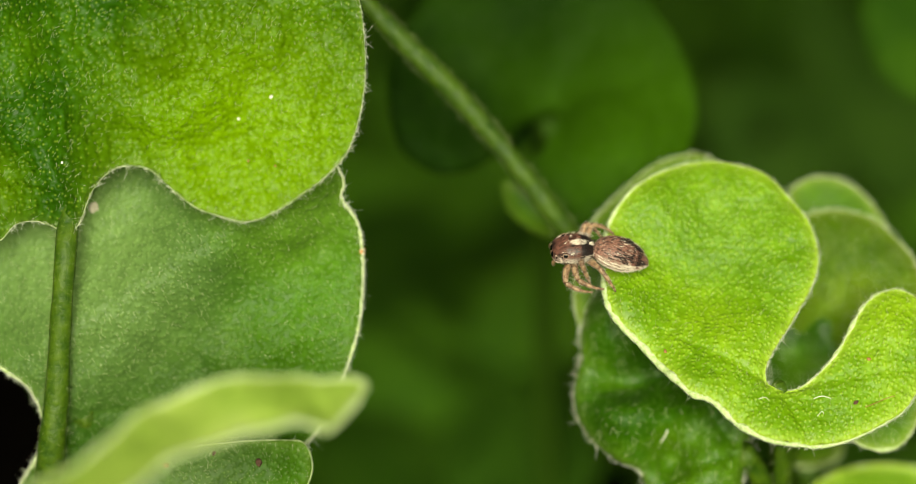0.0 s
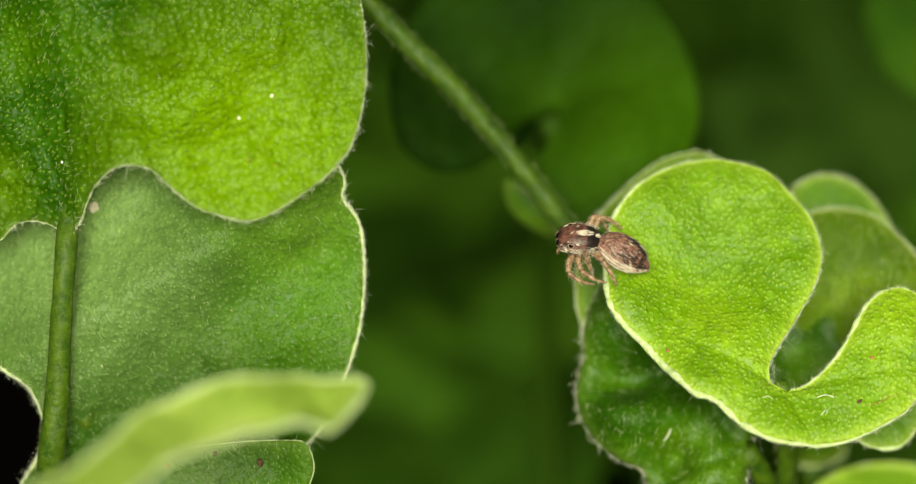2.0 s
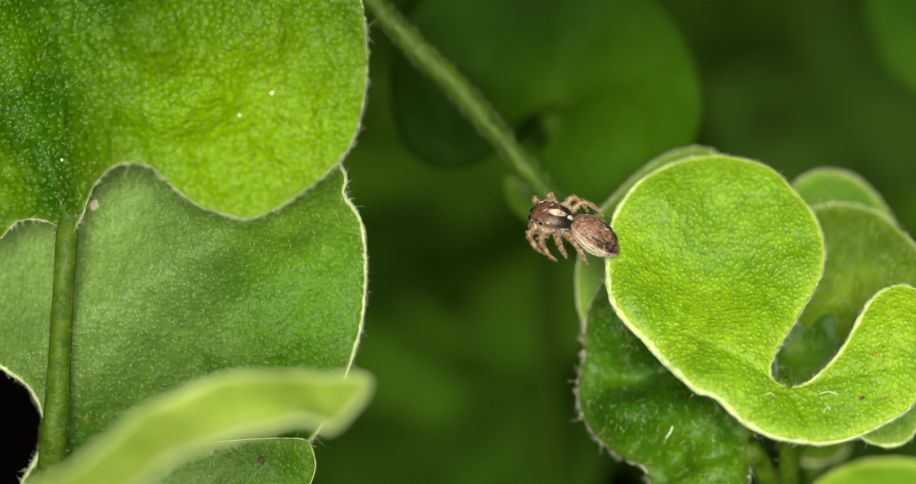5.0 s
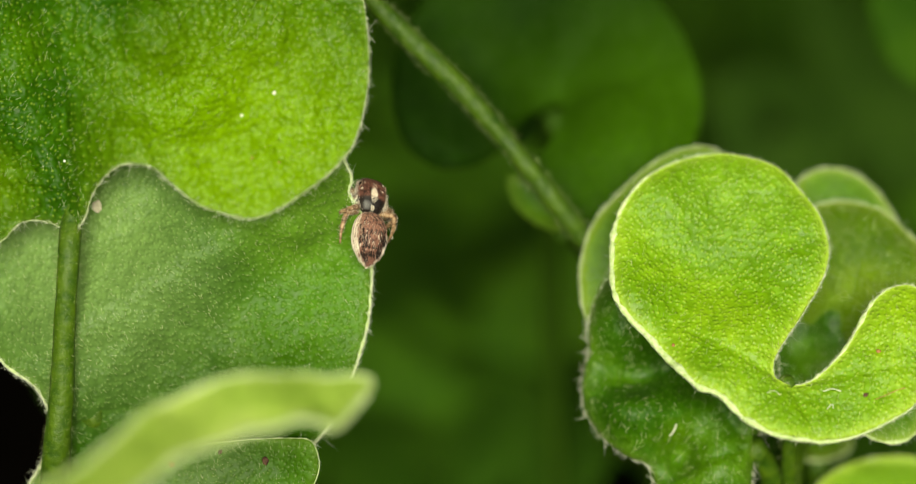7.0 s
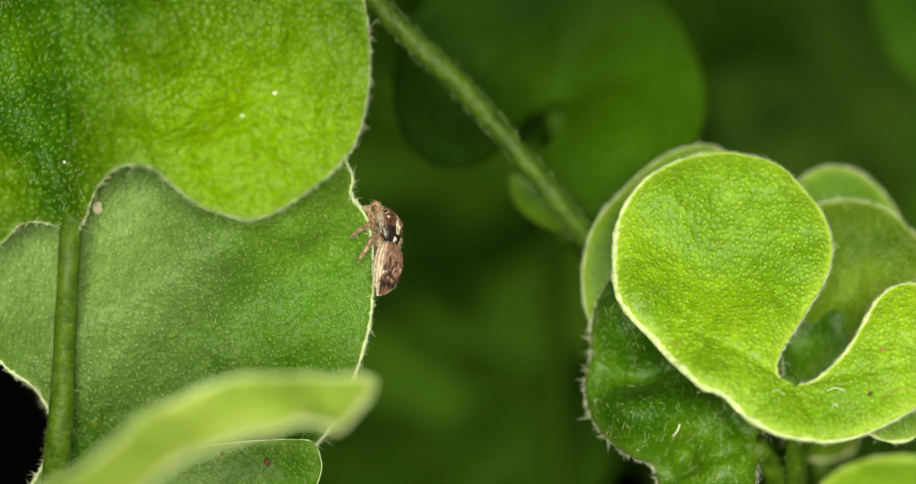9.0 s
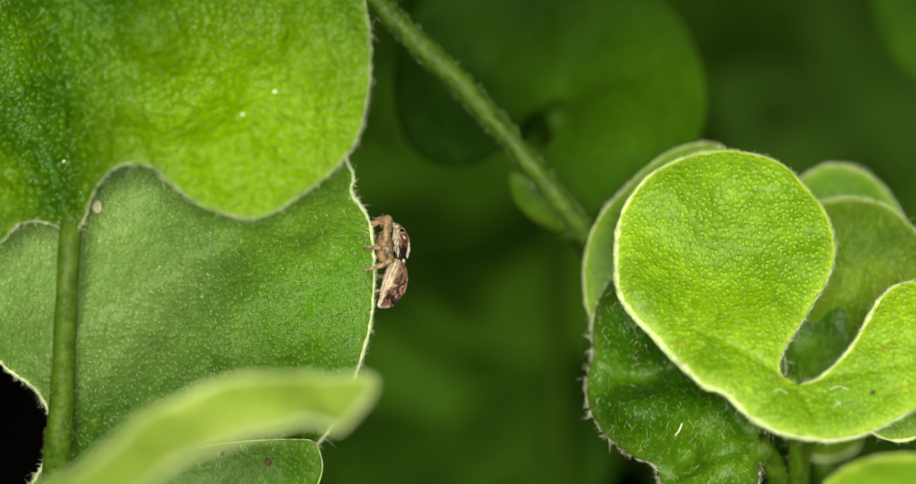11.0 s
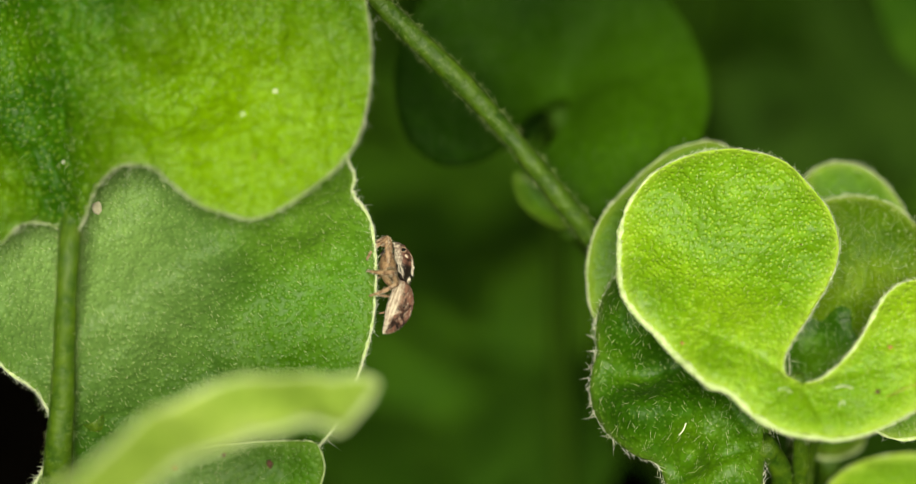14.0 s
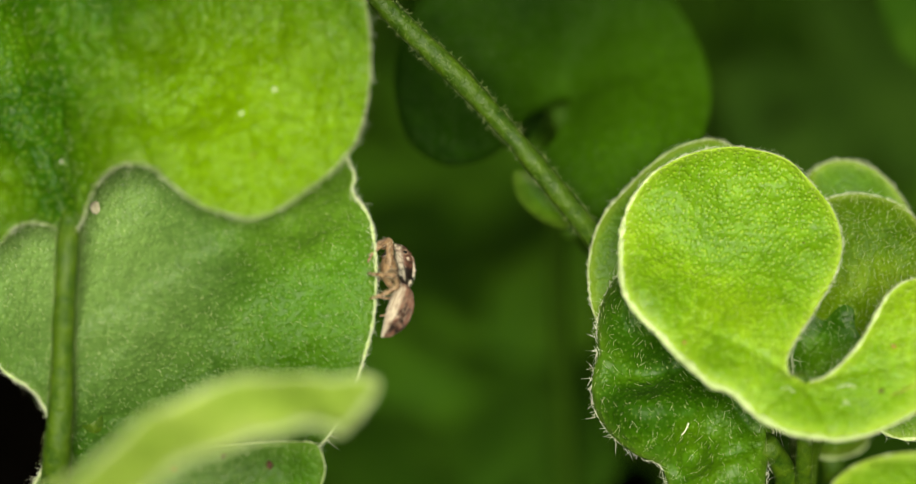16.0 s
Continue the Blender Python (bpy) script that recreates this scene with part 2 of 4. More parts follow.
class Leaf:
    """A leaf of its own shape: an outline and swellings in its plane (mm), and a stalk down to its root."""

    def __init__(self, where, outline, swellings, base, mat, label, stalk=None, grain=0.45, wrinkle=0.10, thick=0.32,
                 margin=0.13, fuzz=0, fringe=0, length=0.45, seed=1, veins=5, stalk_r=(0.7, 0.8), group="dichondra leaves", stalk_hair=0, stalk_mat=None, hair_r=0.009, stalk_lift=-0.25, rim_width=0.3, pucker=0.5, roll=0.0, felt_side=None, comb=(0.0, -0.5)):
        self.pucker = pucker
        self.stalk_mat, self.stalk_lift = stalk_mat or STALK, stalk_lift
        self.where, self.swellings, self.base, self.seed = where, swellings, base, seed
        self.wrinkle, self.veins = wrinkle, veins
        rng = random.Random(seed)
        ring = spline(outline, max(24, int(sum(math.dist(a, b) for a, b in zip(outline, outline[1:] + outline[:1])) / grain)), closed=True)
        self.ring = ring
        low, high = ring.min(0), ring.max(0)
        near = ring
        xs, ys = np.arange(low[0], high[0], grain), np.arange(low[1] + grain * 0.6, high[1], grain * 0.87)
        gx, gy = np.meshgrid(xs, ys)
        gx = gx + np.where(np.arange(len(ys)) % 2, 0.5, 0.1)[:, None] * grain
        grid = np.c_[gx.ravel(), gy.ravel()]
        grid = grid[inside(grid, ring)]
        clear = np.array([((near - p) ** 2).sum(1).min() for p in grid]) > (0.55 * grain) ** 2
        grid = grid[clear] + np.random.default_rng(seed).uniform(-0.1, 0.1, (int(clear.sum()), 2)) * grain
        flat = [Vector(p) for p in ring] + [Vector(p) for p in grid]
        n = len(ring)
        pts, _, tris, *_ = delaunay_2d_cdt(flat, [(i, (i + 1) % n) for i in range(n)], [], 1, 1e-5)
        edge_gap = [math.sqrt(((near[:, 0] - p.x) ** 2 + (near[:, 1] - p.y) ** 2).min()) for p in pts]
        top = [(p.x, p.y, self.height(p.x, p.y) - roll * math.exp(-g / 0.45)) for p, g in zip(pts, edge_gap)]
        # the edge thins out towards the margin
        m = len(top)
        gap = [min(1.0, 0.35 + 0.8 * g) for g in edge_gap]
        verts = [(a * MM, b * MM, c * MM) for a, b, c in top] + [(a * MM, b * MM, (c - thick * g) * MM) for (a, b, c), g in zip(top, gap)]
        faces = [tuple(f) for f in tris] + [tuple(m + i for i in reversed(f)) for f in tris]
        faces += [(i, m + i, m + (i + 1) % n, (i + 1) % n) for i in range(n)]
        self.ob = new("leaf")
        tagged(self.ob, label, "leaf", group)
        self.ob.matrix_world = where
        self.blade = piece("blade", verts, faces, mat, self.ob)
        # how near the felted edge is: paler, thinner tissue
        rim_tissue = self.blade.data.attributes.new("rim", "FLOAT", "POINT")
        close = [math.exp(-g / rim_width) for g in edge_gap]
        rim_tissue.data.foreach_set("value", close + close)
        rim = np.array([(x, y, self.height(x, y) - 0.3 * thick - roll) for x, y in ring])
        if margin:
            r = [margin * (0.8 + 0.5 * noise.noise((q[0] * 1.7, q[1] * 1.7, seed)) + 0.35 * noise.noise((q[0] * 6, q[1] * 6, seed))) for q in rim]
            if felt_side:  # the felt shows on the side where the edge turns up
                turn = np.roll(ring, -2, axis=0) - np.roll(ring, 2, axis=0)
                area = np.sum(ring[:, 0] * np.roll(ring[:, 1], -1) - ring[:, 1] * np.roll(ring[:, 0], -1))
                facing = unit(np.c_[turn[:, 1], -turn[:, 0]] * math.copysign(1, area)) @ np.array(felt_side)
                r = list(np.array(r) * np.clip(0.45 + 0.75 * facing, 0.12, 1.15))
            piece("margin", *tube(rim, r, 6, True), FELT, self.ob, "pale felted leaf edge")
        roots, ways, lengths = [], [], []
        picks = rng.sample(range(len(tris)), min(fuzz, len(tris))) if fuzz <= len(tris) else [rng.randrange(len(tris)) for _ in range(fuzz)]
        for i in picks:
            w = [rng.random() + 0.05 for _ in range(3)]
            p = sum((np.array(top[k]) * a for k, a in zip(tris[i], w)), np.zeros(3)) / sum(w)
            roots.append(p)
            ways.append((rng.gauss(comb[0], 0.3), rng.gauss(comb[1], 0.3), 0.55))
            lengths.append(length * rng.uniform(0.4, 1.1))
        if fuzz:
            tagged(piece("hair", *hairs(roots, ways, lengths, hair_r, 0.35, seed), HAIR, self.ob, "fine white hairs"), kind="stuff")
        roots, ways, lengths = [], [], []
        for _ in range(fringe):
            i = rng.randrange(n)
            if felt_side and rng.random() > 0.35 + 0.75 * facing[i]:
                i = rng.randrange(n)
            slide = rng.random()
            a, b = ring[i - 1], ring[(i + 1) % n]
            out = np.array((b[1] - a[1], a[0] - b[0], 0.0))
            out /= np.linalg.norm(out) + 1e-9
            if inside(ring[i] + 0.2 * out[:2], ring)[0]:
                out = -out
            roots.append(rim[i] * (1 - slide) + rim[(i + 1) % n] * slide + [rng.uniform(-.1, .1) for _ in range(3)])
            along = np.array((out[1], -out[0], 0)) * rng.gauss(0, 1.3)
            ways.append(out * rng.uniform(0.0, 0.55) + along + np.array((0, 0, rng.gauss(0.2, 0.5))))
            lengths.append(length * (rng.uniform(0.3, 0.75) if rng.random() < 0.96 else rng.uniform(0.8, 1.3)))
        if fringe:
            tagged(piece("fringe", *hairs(roots, ways, lengths, hair_r * 1.5, 1.2, seed + 5), EDGE_HAIR, self.ob, "white hairs along the leaf edge"), kind="stuff")
        if stalk:
            self.add_stalk(stalk, stalk_r, stalk_hair)

    def height(self, x, y):
        h = 0
        for s in self.swellings:
            if len(s) == 4:  # a swelling: place, radius, height
                h += s[3] * math.exp(-((x - s[0]) ** 2 + (y - s[1]) ** 2) / (2 * s[2] ** 2))
            else:  # a fold: a point on it, the side that falls back, slope, softness
                d = ((x - s[0]) * s[2] + (y - s[1]) * s[3]) / s[5]
                h -= s[4] * s[5] * math.log(1 + math.exp(max(-30, min(30, d))))
        w = self.wrinkle
        h += w * noise.noise((x * 0.55, y * 0.55, self.seed * 3.1)) * 1.6 + self.pucker * w * noise.noise((x * 1.5, y * 1.5, self.seed * 1.7))
        # sunken veins fan out from where the stalk joins
        dx, dy = x - self.base[0], y - self.base[1]
        far = math.hypot(dx, dy)
        if self.veins and far > 0.5:
            a = math.atan2(dy, dx)
            v = abs(math.sin(a * self.veins / 2 + self.seed)) * far
            h -= w * 1.5 * math.exp(-(v / 0.55) ** 2) * math.exp(-far / 9)
        return h

    def add_stalk(self, points, radii, fur):
        """points: world mm, from the leaf to the root."""
        back = self.where.inverted()
        first = self.where @ (Vector((*self.base, self.height(*self.base) + self.stalk_lift)) * MM)
        path = spline([first / MM, *points], 60)
        local = np.array([(back @ (Vector(p) * MM)) / MM for p in path])
        ends = np.array([np.array(first / MM), *[np.array(q) for q in points]])
        run = np.concatenate([[0], np.cumsum(np.linalg.norm(np.diff(ends, axis=0), axis=1))])
        spots = run / run[-1] if len(radii) == len(run) else np.linspace(0, 1, len(radii))
        r = np.interp(np.linspace(0, 1, 60), spots, radii)
        r = r * [1 + 0.07 * noise.noise(tuple(p * 0.8)) for p in path]
        piece("stalk", *tube(local, r, 12), self.stalk_mat, self.ob, "green hairy leaf stalk")
        if fur:
            tagged(piece("stalk_hair", *stalk_fur(local, r, fur, self.seed, 0.3, 0.007), STEM_HAIR, self.ob, "fine white hairs"), kind="stuff")


def stalk_fur(path, r, count, seed, length=0.4, thick=0.009):
    rng = random.Random(seed + 11)
    roots, ways, lengths = [], [], []
    for _ in range(count):
        i = rng.randrange(len(path) - 1)
        s = rng.random()
        p = path[i] * (1 - s) + path[i + 1] * s
        d = path[i + 1] - path[i]
        d = d / np.linalg.norm(d)
        o = np.array([rng.gauss(0, 1) for _ in range(3)])
        o -= d * (o @ d)
        o /= np.linalg.norm(o)
        roots.append(p + o * r[i] * 0.95)
        ways.append(o + d * rng.gauss(0, 0.5))
        lengths.append(length * rng.uniform(0.4, 1.3))
    return hairs(roots, ways, lengths, thick, 0.5, seed)


# ---- ground ----


def ground():
    verts, faces = [], []
    n = 70
    for i in range(n + 1):
        for j in range(n + 1):
            u, v = 2 * i / n - 1, 2 * j / n - 1
            x, y = math.copysign(abs(u) ** 4 * 400 + abs(u) * 0.4, u), math.copysign(abs(v) ** 4 * 400 + abs(v) * 0.4, v)
            z = 0.004 * noise.noise((x * 40, y * 40, 1)) + 0.002 * noise.noise((x * 150, y * 150, 4))
            verts.append((x, y, z if abs(x) < 3 and abs(y) < 3 else 0))
    for i in range(n):
        for j in range(n):
            a = i * (n + 1) + j
            faces.append((a, a + n + 1, a + n + 2, a + 1))
    tagged(piece("ground", verts, faces, SOIL), "crumbly garden soil under the plants, blackened for the deep shade there", kind="structure")


ground()

# ---- the two leaves on the edge of which the spider lands ----
upper = Leaf(at_mm(-16.8, 3.5, 63.5, 54.3, 1.4, 2.5),
    [(10.1, 7.6), (10.9, 6.3), (11.3, 4.5), (11.5, 1.7), (11.3, -0.7), (10.7, -3), (9.9, -4.3), (8.3, -5.8), (6.4, -7.1), (4.7, -7.8), (3, -7.5), (1.4, -6.9), (0, -5.8), (-1.1, -4.8), (-2.1, -4.5), (-3, -4.5), (-3.9, -4.9), (-4.7, -5.7), (-5.1, -6.5), (-5.4, -7.3), (-5.9, -8.1), (-6.3, -8.4), (-6.6, -8.1), (-7, -7.8), (-8.2, -7.5), (-9.3, -7.8), (-10.2, -8.7), (-11.2, -9.2), (-12.2, -8.1), (-12.7, -4.7), (-12.9, 0.2), (-12.7, 4), (-11.9, 6.9), (-9, 7.9), (-4.2, 8), (1, 8.2), (5.9, 8.1), (8.3, 8)],
    [(-1.7, 3.2, 1.5, 1.5), (6.9, -6.3, 3.5, 1), (1.4, -0.5, 1.4, -1.4), (-1, -1.8, 1.2, -1), (-10.3, -6, 2.1, 1.4), (-2.9, -3.3, 1.2, 1), (-4.5, 1, 1.7, -0.8), (9.4, 2.5, 2.1, 0.8), (3.1, -3.5, 1.6, 1.1), (4.2, 3.2, 1.7, -1), (6.3, 0, 1.7, 0.6), (-7.9, -2.9, -0.95, -0.32, -1.75, 0.5), (-5.1, -2, -0.95, -0.32, 1.4, 0.9)],
    (-5.9, -5.7),
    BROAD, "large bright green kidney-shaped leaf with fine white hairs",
    stalk=[(-23.1, 2.5, 55.7), (-23.2, 1.5, 55.0), (-23.3, -0.3, 53.3), (-23.6, -1.2, 49.8), (-23.9, -2.3, 45.5), (-24.4, -3.2, 41.0), (-26.0, -0.5, 26.1), (-30.3, 16.4, -16.7)],
    grain=0.22, wrinkle=0.2, pucker=0.95, fuzz=1500, fringe=1500, length=0.5, seed=2, hair_r=0.0078, comb=(-0.35, -0.7), margin=0.05, stalk_r=(0.35, 0.6, 0.72, 0.66, 0.68, 0.78, 0.88, 0.9, 0.9), stalk_lift=-0.9, stalk_hair=4500)
lower = Leaf(at_mm(-13.7, 2.8, 49.8, 62.3, -1.7, -3.0),
    [(5.5, 10.1), (6.8, 8.6), (7.4, 7.1), (7.2, 6.1), (8.1, 4.5), (8.4, 2.5), (8.4, 0.4), (8.2, -1.8), (7.7, -3.7), (7.1, -5.3), (6.2, -7.3), (4.6, -9.3), (1.4, -10.7), (-2.6, -12.5), (-7.3, -13.6), (-11.6, -13.3), (-12.4, -11.9), (-11.5, -10.2), (-10.8, -8.6), (-11, -7.1), (-11.8, -5.5), (-13.4, -4.4), (-14.9, -3.1), (-17.5, -1.5), (-20.6, 1.4), (-21.6, 4.6), (-16.6, 7.1), (-11.6, 8.9), (-6.2, 9.8), (-0.9, 10.8), (2.7, 11.4)],
    [(4, 3.7, 0.8, 0.9), (5.7, 2.7, 1, -0.5), (1.1, -3.6, 1.7, 0.6), (5, -2.1, 2.1, 0.6), (6.1, 6.1, 1.3, 0.5), (6.8, 2.5, 0.9, -0.4), (-10.1, -0.7, 1.7, 0.5), (-9.4, -6.4, -0.66, 0.75, 1.05, 0.35), (-7.8, -8.2, -0.66, 0.75, -0.85, 0.7), (-0.9, 6.9, 0.56, -0.83, -0.5, 0.5), (0.8, 4.4, 0.56, -0.83, 1.3, 0.5), (1.86, 2.82, 0.56, -0.83, -0.8, 0.5)],
    (-8.6, -7.3),
    MID, "broad blue-green leaf with a pale hairy edge, partly under another leaf",
    stalk=[(-21.6, 2.4, 39.1), (-21.7, 4.8, 31.4), (-25.7, 20.2, -20.0)],
    grain=0.28, wrinkle=0.13, fuzz=2600, fringe=12000, length=0.34, seed=3, margin=0.13, comb=(0.5, -0.5), hair_r=0.0075)
under = Leaf(at_mm(-12.5, -4.6, 41.9, 48.9, 2.9, 4.9),
    [(-6.2, 0.4), (-3.5, 1.3), (-0, 1.7), (2.5, 1.8), (3.6, 1.7), (4, 1), (4.1, -0), (3.6, -1.3), (2.4, -2.9), (-0, -4.6), (-3.6, -5.6), (-7.4, -5.3), (-9.8, -3.1), (-8.8, -1)],
    [(0.4, -0, 2.1, 0.5)],
    (-4.6, -4.9),
    MID, "green leaf low in the clump under a curled bright leaf",
    stalk=[(-17.6, 6.0, 21.4), (-19.3, 20.2, -20.0)],
    grain=0.32, wrinkle=0.2, fuzz=700, fringe=300, length=0.36, seed=4, margin=0.1)
curled = Leaf(at_mm(-11.7, -22.8, 57.6, 8.6, 5.6, 9.8),
    [(-11.97, -6.5), (-8.98, -4.23), (-7.12, -2.06), (-5.06, 0.31), (-2.37, 1.75), (0.52, 2.06), (3.61, 2.79), (6.19, 2.89), (7.43, 2.27), (6.5, 0.72), (4.95, -1.03), (3.61, -0.41), (1.55, -1.13), (-1.34, -2.17), (-4.23, -3.71), (-6.19, -6.19), (-9.08, -8.46), (-11.56, -8.87)],
    [(0.52, 1.96, 1.75, 0.83), (4.64, 0.41, 1.24, -0.62), (-3.1, -1.44, 1.86, -0.41), (1.86, -1.03, 1.24, -0.31)],
    (-9.9, -7.02),
    PALE, "young yellow-green leaf held level and seen nearly edge on",
    stalk=[(-24.9, -10.9, 38.1), (-28.5, 2.7, 6.7), (-31.8, 19.2, -43.8)],
    grain=0.4, wrinkle=0.15, fringe=300, seed=5, margin=0.22)

# ---- the clump that the spider leaps from ----
perch = Leaf(at_mm(15.8, 1.4, 51.5, 33.5, 1.4, 2.5),
    [(-6.4, -0.8), (-6.4, 2), (-6.1, 4), (-5.4, 5.5), (-4, 7.1), (-2.1, 8.3), (0.1, 8.8), (2.2, 8.6), (4.1, 7.7), (5.4, 6.2), (6.4, 4.4), (6.8, 2.7), (6.6, 1.2), (5.9, -0.4), (4.7, -2.3), (3.6, -4), (3, -5.2), (3.1, -6.2), (4.2, -6.6), (5.7, -6), (7.2, -4.6), (8.3, -2.9), (9.2, -1.4), (10.3, -0.4), (11.6, -0.2), (12.8, -1.2), (13.2, -3.6), (12.4, -6.2), (11.1, -8.2), (9, -9.4), (6.9, -10.1), (4.7, -10.3), (2.6, -10), (0.9, -8.8), (-0.4, -7.6), (-1.8, -7), (-3.1, -5.3), (-4.4, -3.5), (-5.6, -2.3)],
    [(-0.3, 0.8, 3.1, -1.1), (-5.4, -0.8, 1.4, 0.7), (0.9, -3.5, 2.1, 0.5), (5.5, -8.2, 2.8, -0.5), (3, -9.7, 1.7, 0.6), (-3.6, 6, 1.7, 0.5), (-1.4, -6.6, 1.4, 0.7), (10.8, -3.1, 1.4, 0.5)],
    (3.7, -6.5),
    YOUNG, "rounded yellow-green leaf with a deep notch and a pale rolled edge",
    stalk=[(20.2, -0.8, 43.7), (20.3, -0.6, 41.0), (20.4, 0.3, 37.5), (21.3, 6.0, 21.4), (23.5, 20.2, -20.0)],
    grain=0.24, wrinkle=0.13, fuzz=1600, fringe=6500, length=0.3, seed=6, comb=(0.4, 0.5), margin=0.23, roll=0.35, felt_side=(-0.9, -0.4), hair_r=0.007, stalk_r=(0.5, 0.55, 0.6, 0.65, 0.7), stalk_hair=1200)
Leaf(at_mm(24.9, 8.2, 49.2, 36.0, 2.9, 4.9),
    [(-3.1, 2.7), (-2.2, 3.5), (-0.5, 3.6), (1.3, 2.9), (2.7, 1.7), (3.9, -0), (4.2, -2.4), (3.6, -5.1), (1.9, -7.9), (-0.8, -9.8), (-3.7, -9.8), (-6.5, -8.6), (-7.1, -6.3), (-5.4, -3.9), (-3.7, -1)],
    [(-5.2, -6.8, 3.2, -6.0), (0.8, 1.4, 1.7, 0.9), (2.9, -1.0, 1.5, 0.8)],
    (-3.2, -8.6),
    CUP, "cupped green leaf tucked behind a rounded yellow-green leaf",
    stalk=[(20.8, 6.6, 36.4), (21.6, 9.3, 19.1), (23.8, 21.0, -20.6)],
    grain=0.32, wrinkle=0.16, fuzz=1200, fringe=2500, length=0.3, seed=7, comb=(0.1, 0.5), margin=0.07)
Leaf(at_mm(21.9, 5.6, 44.6, 44.0, -12.0, 8.0),
    [(-3.6, 1.6), (-2.9, 3.6), (-1.9, 5.2), (-0.9, 4.6), (-0.2, 3.0), (0.6, 2.1), (1.3, 2.6), (2.4, 2.2), (3.0, 0.8), (2.8, -1.2), (1.6, -3.2), (-0.6, -4.0), (-2.8, -3.0), (-3.9, -0.8)],
    [(-0.9, 0.4, 1.2, -0.8), (1.6, 1.2, 0.8, 0.6), (0.7, 1.9, 0.5, -0.6)],
    (-0.5, -3.6),
    DEEP, "dark green hairy leaf deep in the notch of a rounded leaf",
    stalk=[(21.0, 6.6, 36.4), (21.8, 9.3, 19.1), (23.8, 21.0, -20.6)],
    grain=0.3, wrinkle=0.2, fuzz=320, fringe=300, length=0.5, seed=27, margin=0, roll=0.3)
Leaf(at_mm(24.6, 13.4, 50.2, 43.5, 2.9, 4.9),
    [(-3.3, 0.6), (-2.6, 1.7), (-1.4, 2.1), (-0, 1.9), (1.3, 1.1), (2.4, -0.2), (3.1, -2.1), (2.4, -4), (0.1, -4.8), (-2, -3.3)],
    [(-0.3, 0.6, 1.4, 0.4)],
    (-0.2, -4.4),
    LIME, "small green leaf at the back of the clump",
    stalk=[(23.3, 13.9, 37.1), (21.7, 13.4, 30.2), (22.3, 14.2, 15.6), (24.4, 22.6, -21.9)],
    grain=0.45, fringe=1200, length=0.28, seed=8, margin=0.07)
Leaf(at_mm(10.8, 9.4, 49.3, 48.7, 1.4, 2.5),
    [(5.1, 6.2), (3.2, 6.1), (1.4, 5.2), (-0.6, 3.4), (-2.3, 1.4), (-3.1, -0.8), (-3.2, -3), (-2.6, -5), (-0.1, -6.7), (3.5, -6.7), (6.5, -3.7), (7.7, 0.7), (7.1, 4.5)],
    [(-0.7, 0, 2.1, 0.7)],
    (4.3, -6.3),
    LIME, "pale green leaf half hidden behind a rounded leaf",
    stalk=[(16.6, 8.5, 37.8), (20.0, 10.9, 17.9), (23.3, 22.6, -21.9)],
    grain=0.45, fringe=1500, length=0.28, seed=9, margin=0.09)
shaded = Leaf(at_mm(12.8, 1.7, 43.0, 51.6, -2.9, -4.9),
    [(-3.2, 7.5), (-4.3, 6.2), (-4.8, 4.5), (-4.8, 2.8), (-5.1, 1.6), (-5.2, 0.1), (-4.8, -1.3), (-3.9, -2.5), (-2.5, -3.6), (-1.1, -4.2), (-0.6, -5.4), (0.4, -7.2), (2.9, -7.9), (4.9, -6.5), (5.3, -4.3), (5.6, -2.2), (6.8, 0), (6.4, 3.3), (3.9, 5.8), (0.3, 7.3)],
    [(-2.4, 4.2, 1.8, 1.9), (-1.6, 1.5, 1.0, -1.7), (1.6, 1.6, 1.6, -1.2), (-1.6, -1.4, 1.6, 2.3), (2.7, -4.6, 1.6, 1.5), (0.9, -3.6, 0.9, -2.0), (-3.2, 1.5, 0.8, -0.8), (0.6, -0.4, 1.1, 0.7), (-3.4, 5.6, 0.8, 0.5), (-3.0, -0.6, 0.9, 0.5)],
    (5.2, -2.9),
    DEEP, "dark green puckered leaf with long white hairs in shade",
    stalk=[(18.8, 0.2, 39.3), (19.4, 0.7, 37.2), (20.7, 6.0, 21.4), (23.3, 20.2, -20.0)],
    grain=0.28, wrinkle=0.22, fuzz=650, fringe=700, length=0.66, seed=10, margin=0, roll=0.4, hair_r=0.0105)
Leaf(at_mm(26.4, 0.2, 42.4, 48.9, 2.9, 4.9),
    [(-2.5, 0.6), (-1.7, -0.8), (-0.4, -1.4), (0.9, -1.3), (1.9, -0.4), (2.6, 1.3), (1.9, 3.1), (-0.6, 3.5), (-2.5, 2.4)],
    [],
    (-1.4, 2.0),
    LIME, "small hairy green leaf below the rounded leaf",
    stalk=[(22.4, 3.2, 40.5), (20.9, 4.2, 36.2), (21.7, 8.5, 19.7), (23.8, 21.0, -20.6)],
    grain=0.35, fuzz=300, fringe=250, seed=11)

